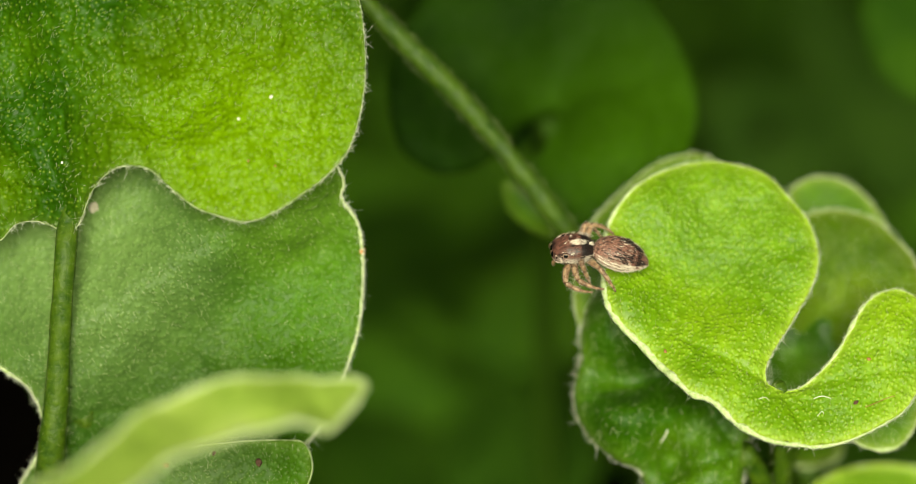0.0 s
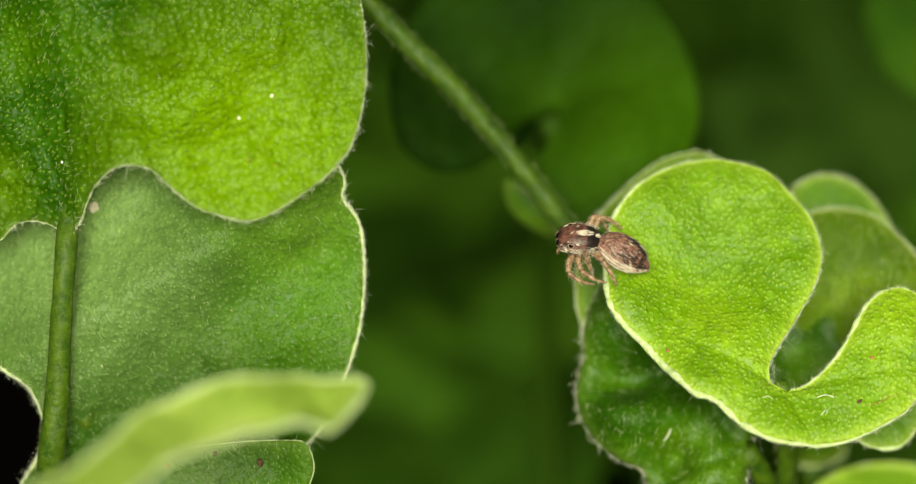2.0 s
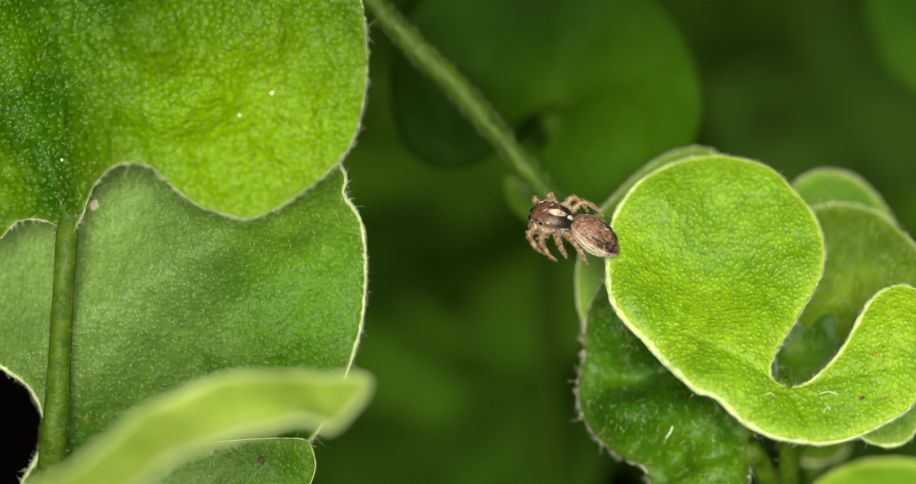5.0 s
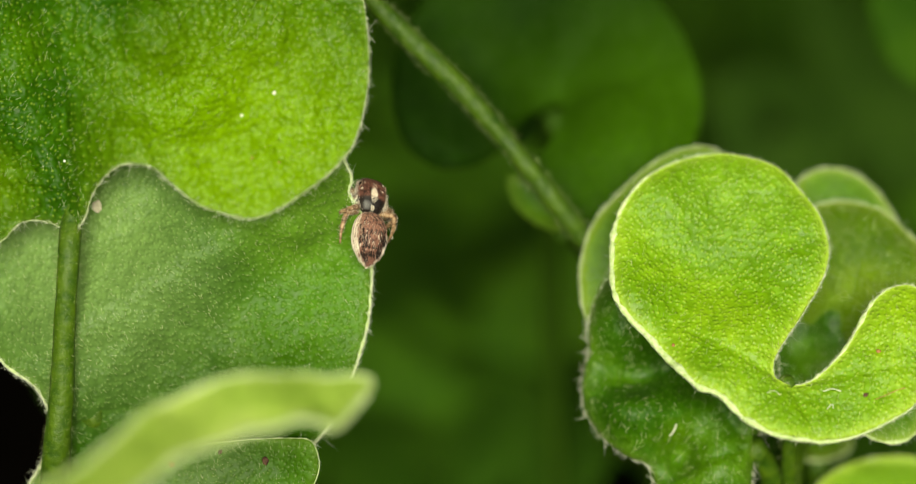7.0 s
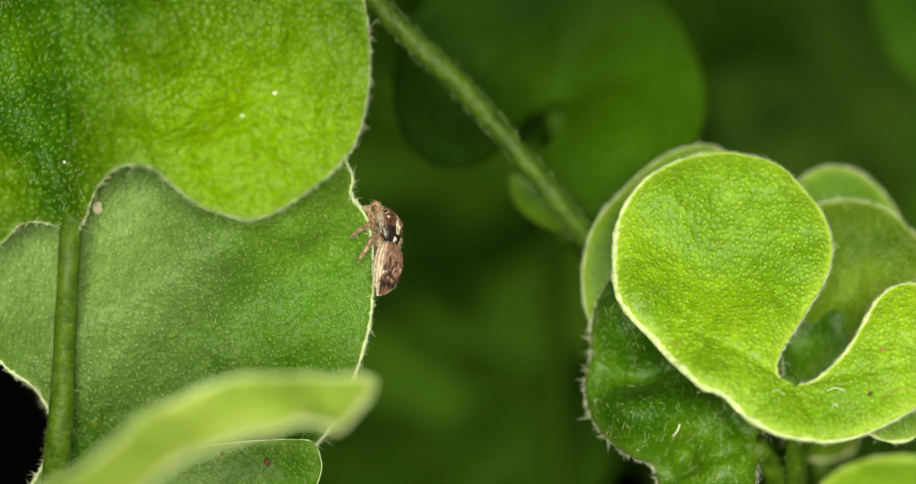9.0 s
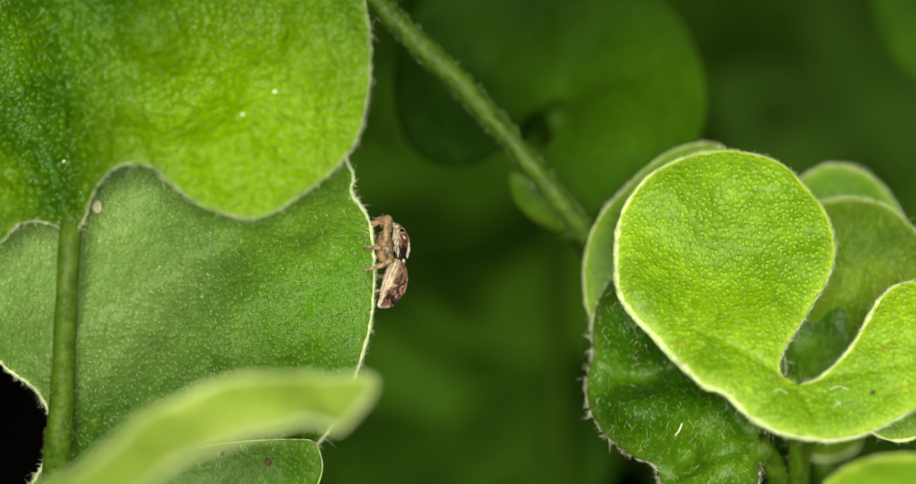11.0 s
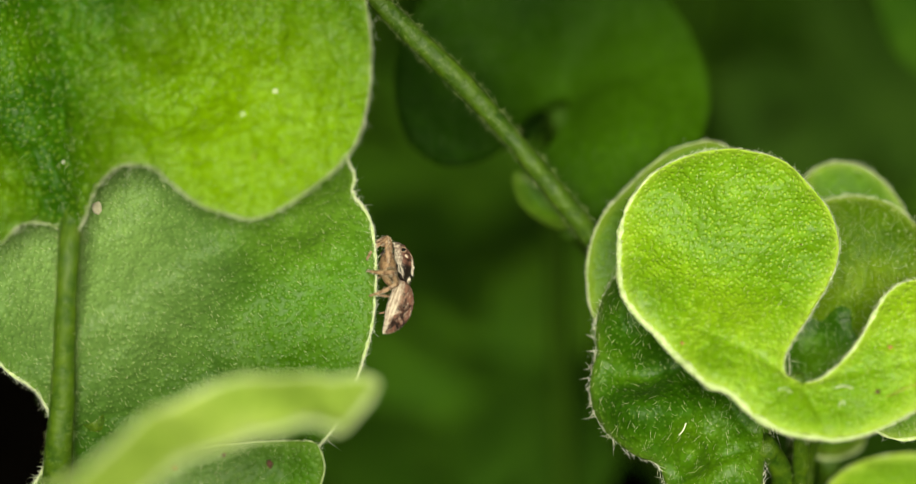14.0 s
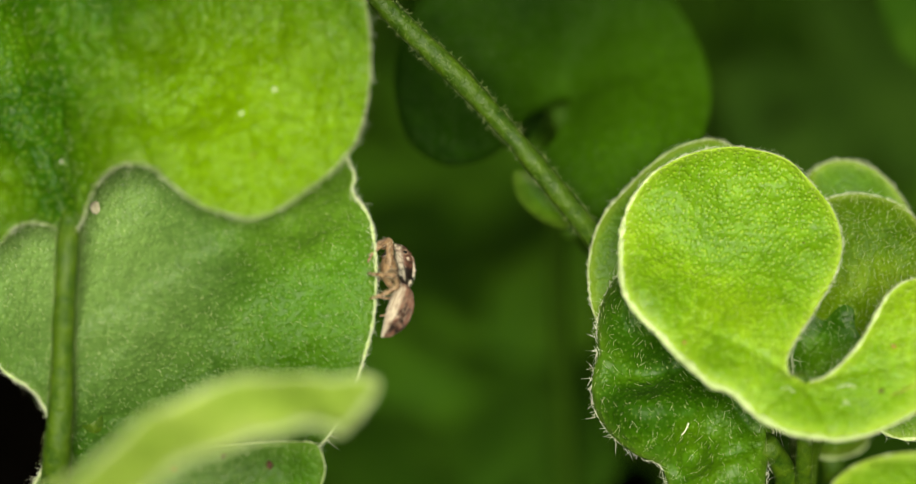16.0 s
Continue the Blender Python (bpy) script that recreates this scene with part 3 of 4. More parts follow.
# ---- farther leaves ----
KIDNEY = [(0, -1), (3, -5), (8, -6.5), (12, -3), (13, 3), (9, 9), (3, 11.5), (-3, 11.5), (-9, 9), (-13, 3), (-12, -3), (-8, -6.5), (-3, -5)]
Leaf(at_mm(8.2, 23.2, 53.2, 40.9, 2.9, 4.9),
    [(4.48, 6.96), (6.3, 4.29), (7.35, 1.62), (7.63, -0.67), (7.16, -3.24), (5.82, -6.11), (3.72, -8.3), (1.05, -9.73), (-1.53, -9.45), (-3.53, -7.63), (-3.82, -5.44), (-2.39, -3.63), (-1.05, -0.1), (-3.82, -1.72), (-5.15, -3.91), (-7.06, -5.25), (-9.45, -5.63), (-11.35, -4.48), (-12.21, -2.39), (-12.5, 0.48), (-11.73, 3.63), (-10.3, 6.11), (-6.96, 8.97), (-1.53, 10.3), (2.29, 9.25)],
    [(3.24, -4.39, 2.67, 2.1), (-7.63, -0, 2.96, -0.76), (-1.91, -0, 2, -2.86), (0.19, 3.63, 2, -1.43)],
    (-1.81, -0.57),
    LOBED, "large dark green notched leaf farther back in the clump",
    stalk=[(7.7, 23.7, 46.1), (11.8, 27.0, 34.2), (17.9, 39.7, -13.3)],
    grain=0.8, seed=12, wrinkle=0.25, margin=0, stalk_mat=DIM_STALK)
# added leaf, a dark stand-in for the shaded fold at the notch
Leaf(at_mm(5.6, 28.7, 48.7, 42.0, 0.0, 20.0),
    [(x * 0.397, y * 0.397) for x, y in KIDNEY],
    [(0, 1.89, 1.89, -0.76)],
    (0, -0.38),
    NOTCH_SHADE, "very dark green leaf added as the shade seen through a notch",
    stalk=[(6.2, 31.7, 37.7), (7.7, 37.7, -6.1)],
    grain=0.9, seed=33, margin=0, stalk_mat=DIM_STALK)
Leaf(at_mm(5.0, 15.2, 49.4, 39.1, 5.6, 9.8),
    [(-1.73, 1.64), (-0.48, 1.25), (0.77, 0.39), (1.64, -0.96), (1.35, -2.22), (0.19, -1.93), (-1.06, -0.96), (-1.73, 0.19)],
    [],
    (1.35, -2.02),
    DEEP, "small pale leaf behind the slanting stem",
    stalk=[(8.6, 15.9, 44.5), (12.0, 18.8, 34.3), (18.5, 33.7, -13.1)],
    grain=0.8, seed=13, stalk_mat=DIM_STALK, margin=0)
Leaf(at_mm(26.7, 7.0, 33.1, 29.3, 2.9, 4.9),
    [(-4.2, -0.6), (-2.5, 1.1), (-0.2, 1.9), (2.1, 2), (4.7, 1.2), (5.9, -1.3), (3.3, -4.2), (-1.2, -4.6), (-4.1, -2.9)],
    [],
    (-0.4, -4.2),
    YOUNG, "low green leaf near the soil",
    stalk=[(27.6, 9.3, 19.1), (29.7, 20.2, -20.0)],
    grain=0.8, seed=14)
Leaf(at_mm(23.1, 10.0, 34.2, 29.3, 2.9, 4.9),
    [(-1.6, 1.3), (0.2, 1.6), (2, 1.1), (2.1, -0.2), (0.3, -1.1), (-1.4, -0.6)],
    [],
    (-0.1, -0.8),
    LIME, "small green leaf low beside the stalk",
    stalk=[(23.7, 11.2, 22.4), (25.4, 20.2, -20.0)],
    grain=0.8, seed=15)
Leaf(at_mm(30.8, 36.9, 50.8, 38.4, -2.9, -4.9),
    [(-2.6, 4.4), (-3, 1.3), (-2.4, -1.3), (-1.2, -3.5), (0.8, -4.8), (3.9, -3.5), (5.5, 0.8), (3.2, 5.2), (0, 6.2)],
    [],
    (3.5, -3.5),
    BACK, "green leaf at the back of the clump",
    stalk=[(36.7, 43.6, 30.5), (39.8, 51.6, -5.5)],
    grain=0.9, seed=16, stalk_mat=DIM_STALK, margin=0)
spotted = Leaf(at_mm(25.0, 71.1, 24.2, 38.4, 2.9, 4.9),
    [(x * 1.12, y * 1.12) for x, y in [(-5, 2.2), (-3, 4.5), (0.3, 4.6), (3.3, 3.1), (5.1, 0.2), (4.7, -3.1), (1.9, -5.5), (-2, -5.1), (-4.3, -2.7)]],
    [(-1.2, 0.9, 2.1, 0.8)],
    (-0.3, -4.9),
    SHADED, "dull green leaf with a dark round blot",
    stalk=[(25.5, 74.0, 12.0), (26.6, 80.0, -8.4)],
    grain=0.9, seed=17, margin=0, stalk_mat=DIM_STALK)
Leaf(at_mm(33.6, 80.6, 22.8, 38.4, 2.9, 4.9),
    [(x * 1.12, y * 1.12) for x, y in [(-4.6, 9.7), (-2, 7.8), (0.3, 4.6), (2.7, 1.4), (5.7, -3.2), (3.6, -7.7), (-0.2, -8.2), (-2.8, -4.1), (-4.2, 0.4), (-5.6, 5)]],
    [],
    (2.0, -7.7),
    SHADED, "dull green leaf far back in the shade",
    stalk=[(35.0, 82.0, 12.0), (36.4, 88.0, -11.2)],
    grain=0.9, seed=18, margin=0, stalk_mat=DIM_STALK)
Leaf(at_mm(-4.2, 44.5, 9.5, 33.4, 0.0, 0.0),
    [(-1.7, 0.6), (-0.5, 1.8), (1.0, 1.5), (1.5, 0), (0.7, -1.8), (-0.9, -2.0)],
    [],
    (0.0, -1.9),
    LITTER, "dead red-brown leaf scrap in the hollow",
    stalk=[(-4.3, 47.0, 3.0), (-4.5, 50.0, -10.0)],
    grain=0.8, seed=20, margin=0, stalk_mat=DIM_STALK)


def runner():
    """The long hairy stem that slants through the gap."""
    path = spline([(-10.9, 16.0, 70.7), (-6.1, 14.8, 64.7), (-3.0, 14.1, 61.4), (0.0, 13.3, 58.5), (2.8, 12.4, 55.4), (6.1, 11.2, 51.4), (7.9, 10.9, 48.9), (12.2, 12.0, 41.8), (16.2, 16.8, 28.0), (20.6, 28.4, -15.7)], 60)
    r = np.interp(np.linspace(0, 1, 60), (0, 0.3, 1), (0.60, 0.67, 0.8)) * [1 + 0.22 * noise.noise(tuple(p * 0.9)) for p in path]
    ob = new("stem")
    tagged(ob, "long hairy green stem slanting between the leaves", "plant stem")
    piece("stalk", *tube(path, r, 12), WOODY, ob)
    tagged(piece("stalk_hair", *stalk_fur(path, r, 6000, 21, 0.30, 0.008), STEM_HAIR, ob, "fine white hairs"), kind="stuff")


runner()


def background_leaves():
    """Leaves low in the shade behind the clump, some in greens darkened for it."""
    rng = random.Random(40)
    for row, (y, z, count) in enumerate(((60, 7, 5), (72, 6, 6), (84, 9, 7), (98, 9, 8), (118, 12, 9), (146, 16, 11), (180, 22, 12), (66, 3, 6), (90, 4, 7), (108, 5, 8))):
        for i in range(count):
            x = (i - (count - 1) / 2) * 14 + rng.uniform(-4, 4)
            k = rng.uniform(0.8, 1.15)
            zz = z + rng.uniform(-4, 4)
            yy = y + rng.uniform(-6, 6)
            if (x < -20 and y < 75) or (row > 6 and x > 10):
                continue
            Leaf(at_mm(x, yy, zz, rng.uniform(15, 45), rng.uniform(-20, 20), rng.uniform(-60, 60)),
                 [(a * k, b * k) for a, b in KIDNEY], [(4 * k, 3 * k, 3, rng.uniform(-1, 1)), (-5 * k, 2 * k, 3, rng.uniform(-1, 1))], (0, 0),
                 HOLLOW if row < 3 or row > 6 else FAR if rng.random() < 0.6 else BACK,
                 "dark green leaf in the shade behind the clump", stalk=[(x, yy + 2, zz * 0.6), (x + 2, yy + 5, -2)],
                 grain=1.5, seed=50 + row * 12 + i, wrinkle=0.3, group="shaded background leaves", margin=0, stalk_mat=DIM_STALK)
    for x, y, z, k, turn in ((-5, 72, 10, 1.0, 20), (2, 88, 9, 1.1, -30), (-6, 54, 9, 0.8, 10), (4, 60, 8, 0.8, -20)):
        Leaf(at_mm(x, y, z, 35, 0, turn), [(a * k, b * k) for a, b in KIDNEY], [(4, 3, 3, 0.8)], (0, 0), HOLLOW,
             "dark green leaf in the shade behind the clump", stalk=[(x, y + 2, z * 0.5), (x + 2, y + 5, -2)],
             grain=1.5, seed=190 + turn, wrinkle=0.3, group="shaded background leaves", margin=0, stalk_mat=DIM_STALK)


def unseen_canopy():
    """Taller leaves out of view, added to shade the hollow behind the clump."""
    rng = random.Random(77)
    for i in range(46):
        x, y = rng.uniform(-75, 75), rng.uniform(16, 120)
        z = 76 + rng.uniform(0, 14)
        k = rng.uniform(0.9, 1.3)
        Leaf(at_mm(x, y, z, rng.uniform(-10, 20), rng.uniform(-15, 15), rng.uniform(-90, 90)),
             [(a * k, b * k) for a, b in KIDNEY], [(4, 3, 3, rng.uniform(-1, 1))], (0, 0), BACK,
             "unseen green leaf added over the hollow to shade it", stalk=[(x, y + 30, z * 0.8), (x + 2, y + 90, -2)],
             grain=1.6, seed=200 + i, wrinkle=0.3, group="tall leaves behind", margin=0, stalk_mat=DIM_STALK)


unseen_canopy()


def ground_cover():
    """The mat of small leaves over the soil, all around, in a shade-darkened green."""
    rng = random.Random(5)
    verts, faces = [], []
    for _ in range(1500):
        x, y = rng.uniform(-150, 150), rng.uniform(-120, 260)
        if -90 < x < -10 and -30 < y < 62:
            continue
        bare = abs(x - 25) < 11 and abs(y - 138) < 30
        m = at_mm(x, y, rng.uniform(3, 14), rng.uniform(-15, 40), rng.uniform(-25, 25), rng.uniform(0, 360))
        k = rng.uniform(0.5, 0.95)
        if bare:
            continue
        base = len(verts)
        for ring in (1.0, 0.55):
            for a, b in KIDNEY:
                verts.append(tuple(m @ (Vector((a * k * ring, (b - 2) * k * ring, 1.5 * (1 - ring) + 0.5 * rng.random())) * MM)))
        verts.append(tuple(m @ (Vector((0, 0, 1.2)) * MM)))
        n = len(KIDNEY)
        for i in range(n):
            j = (i + 1) % n
            faces.append((base + i, base + j, base + n + j, base + n + i))
            faces.append((base + n + i, base + n + j, base + 2 * n))
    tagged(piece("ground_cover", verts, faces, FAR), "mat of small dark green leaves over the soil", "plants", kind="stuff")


ground_cover()
background_leaves()

# ---- small debris on the leaves ----
SCALE_WHITE = plain_material("pale_scrap", (0.62, 0.62, 0.50), (0.85, 0.83, 0.72), 3000, 0.7, 0.5)
CRUMB = plain_material("brown_crumb", (0.04, 0.02, 0.012), (0.16, 0.08, 0.05), 4000, 0.8, 0.6)
STRAW = plain_material("dry_fibre", (0.25, 0.12, 0.04), (0.40, 0.22, 0.08), 3000, 0.6, 0.3)


def on_leaf(leaf, x, y, lift=0.0):
    """A world pose on the face of a leaf, from its own plan (mm)."""
    return leaf.where @ Matrix.Translation(Vector((x, y, leaf.height(x, y) + lift)) * MM)


BLOT = plain_material("dark_blot", (0.003, 0.006, 0.001), (0.008, 0.016, 0.002), 1500, 0.9, 0.3, shine=0.02)
PETAL = plain_material("dry_petal", (0.40, 0.37, 0.26), (0.60, 0.55, 0.42), 1500, 0.8, 0.5)


def crumb(leaf, x, y, size, mat, name, label, category, seed, flat=0.5):
    rng = random.Random(seed)
    bm = bmesh.new()
    bmesh.ops.create_icosphere(bm, subdivisions=2, radius=size * MM)
    for v in bm.verts:
        v.co *= 1 + 0.45 * noise.noise(v.co / (size * MM) * 1.1 + Vector((seed, 0, 0)))
        v.co.z *= flat
        v.co.x *= 1.3
    me = bpy.data.meshes.new(name)
    bm.to_mesh(me)
    bm.free()
    me.materials.append(mat)
    me.shade_smooth()
    ob = new(name, me)
    ob.matrix_world = on_leaf(leaf, x, y, size * flat * 0.6) @ Matrix.Rotation(rng.uniform(0, 6), 4, "Z")
    tagged(ob, label, category)


def fibre(leaf, points, r, mat, label, lift=0.05):
    path = spline([(x, y, leaf.height(x, y) + lift + 0.1 * math.sin(i * 2.0)) for i, (x, y) in enumerate(points)], 14)
    ob = piece("fibre", *tube(path, r, 6), mat)
    ob.matrix_world = leaf.where
    tagged(ob, label, "plant fibre")


crumb(upper, 5.9, -0.35, 0.1, SCALE_WHITE, "scrap", "tiny white scrap on a bright green leaf", "debris", 1)
crumb(upper, 3.96, -1.7, 0.08, SCALE_WHITE, "scrap", "tiny yellowish scrap on a bright green leaf", "debris", 2)
crumb(upper, -6.61, -4, 0.07, SCALE_WHITE, "scrap", "tiny pale scrap near the leaf stalk", "debris", 3)
crumb(upper, 4.58, -4.29, 0.06, STRAW, "crumb", "tiny orange crumb on a bright green leaf", "debris", 4)
crumb(upper, 6.17, -4.53, 0.06, STRAW, "crumb", "tiny orange crumb on a bright green leaf", "debris", 5)
crumb(lower, -8.19, 5.29, 0.3, PETAL, "scrap", "cream scrap of dry petal on a blue-green leaf", "debris", 6, 0.2)
crumb(under, 0.86, 0.42, 0.2, CRUMB, "crumb", "dark brown crumb on a green leaf", "debris", 7)
crumb(under, -1.84, 0.97, 0.12, CRUMB, "crumb", "dark brown crumb on a green leaf", "debris", 8)
crumb(under, -4.75, 0.27, 0.16, STRAW, "crumb", "orange-brown crumb on a green leaf", "debris", 9)
crumb(perch, 8.36, -7.49, 0.13, CRUMB, "crumb", "dark crumb on a rounded yellow-green leaf", "debris", 10)
crumb(perch, 9.28, -4.72, 0.12, STRAW, "crumb", "brown crumb on a rounded yellow-green leaf", "debris", 11)
crumb(perch, 4.5, 2.24, 0.05, CRUMB, "crumb", "black speck on a rounded yellow-green leaf", "debris", 12)
crumb(perch, -3.03, -4.28, 0.1, STRAW, "crumb", "rusty spot on a rounded yellow-green leaf", "debris", 13)
crumb(spotted, -0.6, -0.2, 0.85, BLOT, "crumb", "dark round blot on a dull green leaf", "debris", 14)
fibre(perch, [(5.83, -7.2), (6.36, -7.08), (6.92, -7.21)], 0.026, SCALE_WHITE, "white fibre on a rounded yellow-green leaf")
fibre(perch, [(6, -8.35), (6.31, -8.04), (6.43, -8.27)], 0.022, SCALE_WHITE, "white fibre on a rounded yellow-green leaf")
fibre(perch, [(2.42, -7.47), (2.86, -7.29), (3.2, -7.59)], 0.018, SCALE_WHITE, "white fibre on a rounded yellow-green leaf")
fibre(perch, [(8.94, -7.75), (9.54, -7.55), (10.18, -7.27), (10.72, -7.13)], 0.025, STRAW, "brown dry fibre on a rounded yellow-green leaf")
fibre(shaded, [(0.21, -2.44), (0.48, -2.17), (0.66, -1.75)], 0.045, SCALE_WHITE, "shiny white fibre on a dark green leaf")

# ---- the spider ----


def masks(t):
    sep = t.nodes.new("ShaderNodeSeparateXYZ")
    t.links.new(t.nodes.new("ShaderNodeTexCoord").outputs["Object"], sep.inputs[0])

    def band(axis, lo, hi, soft=0.12, absolute=False):
        """1 between lo and hi (mm) along an axis."""
        v = sep.outputs[axis]
        if absolute:
            a = t.nodes.new("ShaderNodeMath")
            a.operation = "ABSOLUTE"
            t.links.new(v, a.inputs[0])
            v = a.outputs[0]
        out = None
        for edge, sign in ((lo, 1), (hi, -1)):
            m = t.nodes.new("ShaderNodeMapRange")
            m.inputs["From Min"].default_value = (edge - sign * soft) * MM
            m.inputs["From Max"].default_value = (edge + sign * soft) * MM
            t.links.new(v, m.inputs["Value"])
            if out is None:
                out = m.outputs[0]
            else:
                p = t.nodes.new("ShaderNodeMath")
                p.operation = "MULTIPLY"
                t.links.new(out, p.inputs[0])
                t.links.new(m.outputs[0], p.inputs[1])
                out = p.outputs[0]
        return out

    def both(a, b):
        p = t.nodes.new("ShaderNodeMath")
        p.operation = "MULTIPLY"
        t.links.new(a, p.inputs[0])
        t.links.new(b, p.inputs[1])
        return p.outputs[0]
    return band, both


def spider_materials():
    def begin(name, dark, light, scale):
        m, t, bsdf, _ = material(name)
        n = add(t, "ShaderNodeTexNoise", Scale=scale, Detail=5.0, Roughness=0.7)
        t.links.new(t.nodes.new("ShaderNodeTexCoord").outputs["Object"], n.inputs["Vector"])
        col = ramp(t, n.outputs[0], [(0.38, dark), (0.62, light)]).outputs[0]
        b = add(t, "ShaderNodeBump", Strength=0.6, Distance=0.00008)
        t.links.new(n.outputs[0], b.inputs["Height"])
        t.links.new(b.outputs[0], bsdf.inputs["Normal"])
        bsdf.inputs["Roughness"].default_value = 0.40
        return m, t, bsdf, col
    head, t, bsdf, col = begin("spider_head", (0.010, 0.005, 0.004), (0.18, 0.075, 0.055), 2200)
    band, both = masks(t)
    col = mixed(t, band(0, -0.5, 0.75, 0.12), col, (0.012, 0.008, 0.007))
    broken = add(t, "ShaderNodeTexNoise", Scale=3200.0, Detail=3.0)
    t.links.new(t.nodes.new("ShaderNodeTexCoord").outputs["Object"], broken.inputs["Vector"])
    patch = ramp(t, broken.outputs[0], [(0.36, (0, 0, 0)), (0.52, (1, 1, 1))]).outputs[0]
    white = both(band(0, 0.72, 1.3, 0.1), band(1, -1, 0.17, 0.06, True))
    col = mixed(t, both(white, patch), col, (0.62, 0.52, 0.43))
    col = mixed(t, both(both(band(2, -0.52, -0.38, 0.03), band(0, 0.1, 1.5, 0.05)), band(1, 0.55, 2, 0.05, True)), col, (0.62, 0.52, 0.40))
    flank = both(both(band(2, -0.44, 0.35, 0.1), band(1, 0.5, 2, 0.08, True)), band(0, 0.1, 1.25, 0.15))
    col = mixed(t, flank, col, (0.016, 0.010, 0.008))
    cheek = both(both(band(2, -0.38, 0.42, 0.1), band(1, 0.58, 2, 0.06, True)), band(0, 0.95, 2.4, 0.2))
    col = mixed(t, cheek, col, (0.26, 0.19, 0.16))
    t.links.new(col, bsdf.inputs["Base Color"])
    belly, t, bsdf, col = begin("spider_abdomen", (0.05, 0.022, 0.015), (0.38, 0.20, 0.15), 5500)
    band, both = masks(t)
    col = mixed(t, band(1, 0.76, 2.0, 0.08, True), col, (0.32, 0.235, 0.18))
    col = mixed(t, band(2, -2, -0.2, 0.15), col, (0.34, 0.26, 0.20))
    t.links.new(col, bsdf.inputs["Base Color"])
    leg, t, bsdf, col = begin("spider_leg", (0.15, 0.082, 0.042), (0.39, 0.255, 0.15), 2600)
    spots = add(t, "ShaderNodeTexVoronoi", Scale=3600.0, Randomness=1.0)
    t.links.new(t.nodes.new("ShaderNodeTexCoord").outputs["Object"], spots.inputs["Vector"])
    col = mixed(t, ramp(t, spots.outputs["Distance"], [(0.16, (0.75, 0.75, 0.75)), (0.28, (0, 0, 0))]).outputs[0], col, (0.045, 0.02, 0.012))
    t.links.new(col, bsdf.inputs["Base Color"])
    bsdf.inputs["Subsurface Weight"].default_value = 0.25
    bsdf.inputs["Subsurface Radius"].default_value = (0.0004, 0.0003, 0.0002)
    eye, t, bsdf, _ = material("spider_eye")
    bsdf.inputs["Base Color"].default_value = (0.004, 0.004, 0.005, 1)
    bsdf.inputs["Roughness"].default_value = 0.06
    return head, belly, leg, eye


HEAD, BELLY, LEG, EYEBALL = spider_materials()
RINGS = plain_material("spider_leg_ring", (0.05, 0.026, 0.016), (0.26, 0.15, 0.09), 3000, 0.35)
PALE_FUR = plain_material("pale_scale_hair", (0.60, 0.50, 0.40), (0.88, 0.81, 0.70), 5000, 0.4)
RIM_FUR = plain_material("eye_rim_hair", (0.16, 0.09, 0.06), (0.42, 0.30, 0.22), 5000, 0.5)
BROWN_FUR = plain_material("brown_scale_hair", (0.12, 0.044, 0.030), (0.41, 0.20, 0.148), 5000, 0.4)
DARK_FUR = plain_material("dark_scale_hair", (0.008, 0.004, 0.003), (0.03, 0.014, 0.01), 5000, 0.4)


def loft(stations, sides=28, power=2.3):
    """Rings along x (mm): x, half width, top, bottom. Returns vertices in metres, and faces."""
    verts, faces = [], []
    for x, w, top, low in stations:
        for k in range(sides):
            a = 2 * math.pi * k / sides
            c, s = math.cos(a), math.sin(a)
            y = w * math.copysign(abs(c) ** (2 / power), c)
            z = (top if s > 0 else -low) * math.copysign(abs(s) ** (2 / power), s)
            verts.append((x * MM, y * MM, z * MM))
    n = len(stations)
    for i in range(n - 1):
        for k in range(sides):
            l = (k + 1) % sides
            faces.append((i * sides + k, i * sides + l, (i + 1) * sides + l, (i + 1) * sides + k))
    faces.append(tuple(range(sides))[::-1])
    faces.append(tuple((n - 1) * sides + k for k in range(sides)))
    return verts, faces


def ball(centre, r, scale=(1, 1, 1), seg=14):
    bm = bmesh.new()
    bmesh.ops.create_uvsphere(bm, u_segments=seg, v_segments=seg // 2 + 1, radius=r)
    verts = [tuple((np.array(v.co) * scale + centre) * MM) for v in bm.verts]
    faces = [tuple(v.index for v in f.verts) for f in bm.faces]
    bm.free()
    return verts, faces


def merged(*meshes):
    verts, faces = [], []
    for v, f in meshes:
        b = len(verts)
        verts += v
        faces += [tuple(i + b for i in q) for q in f]
    return verts, faces


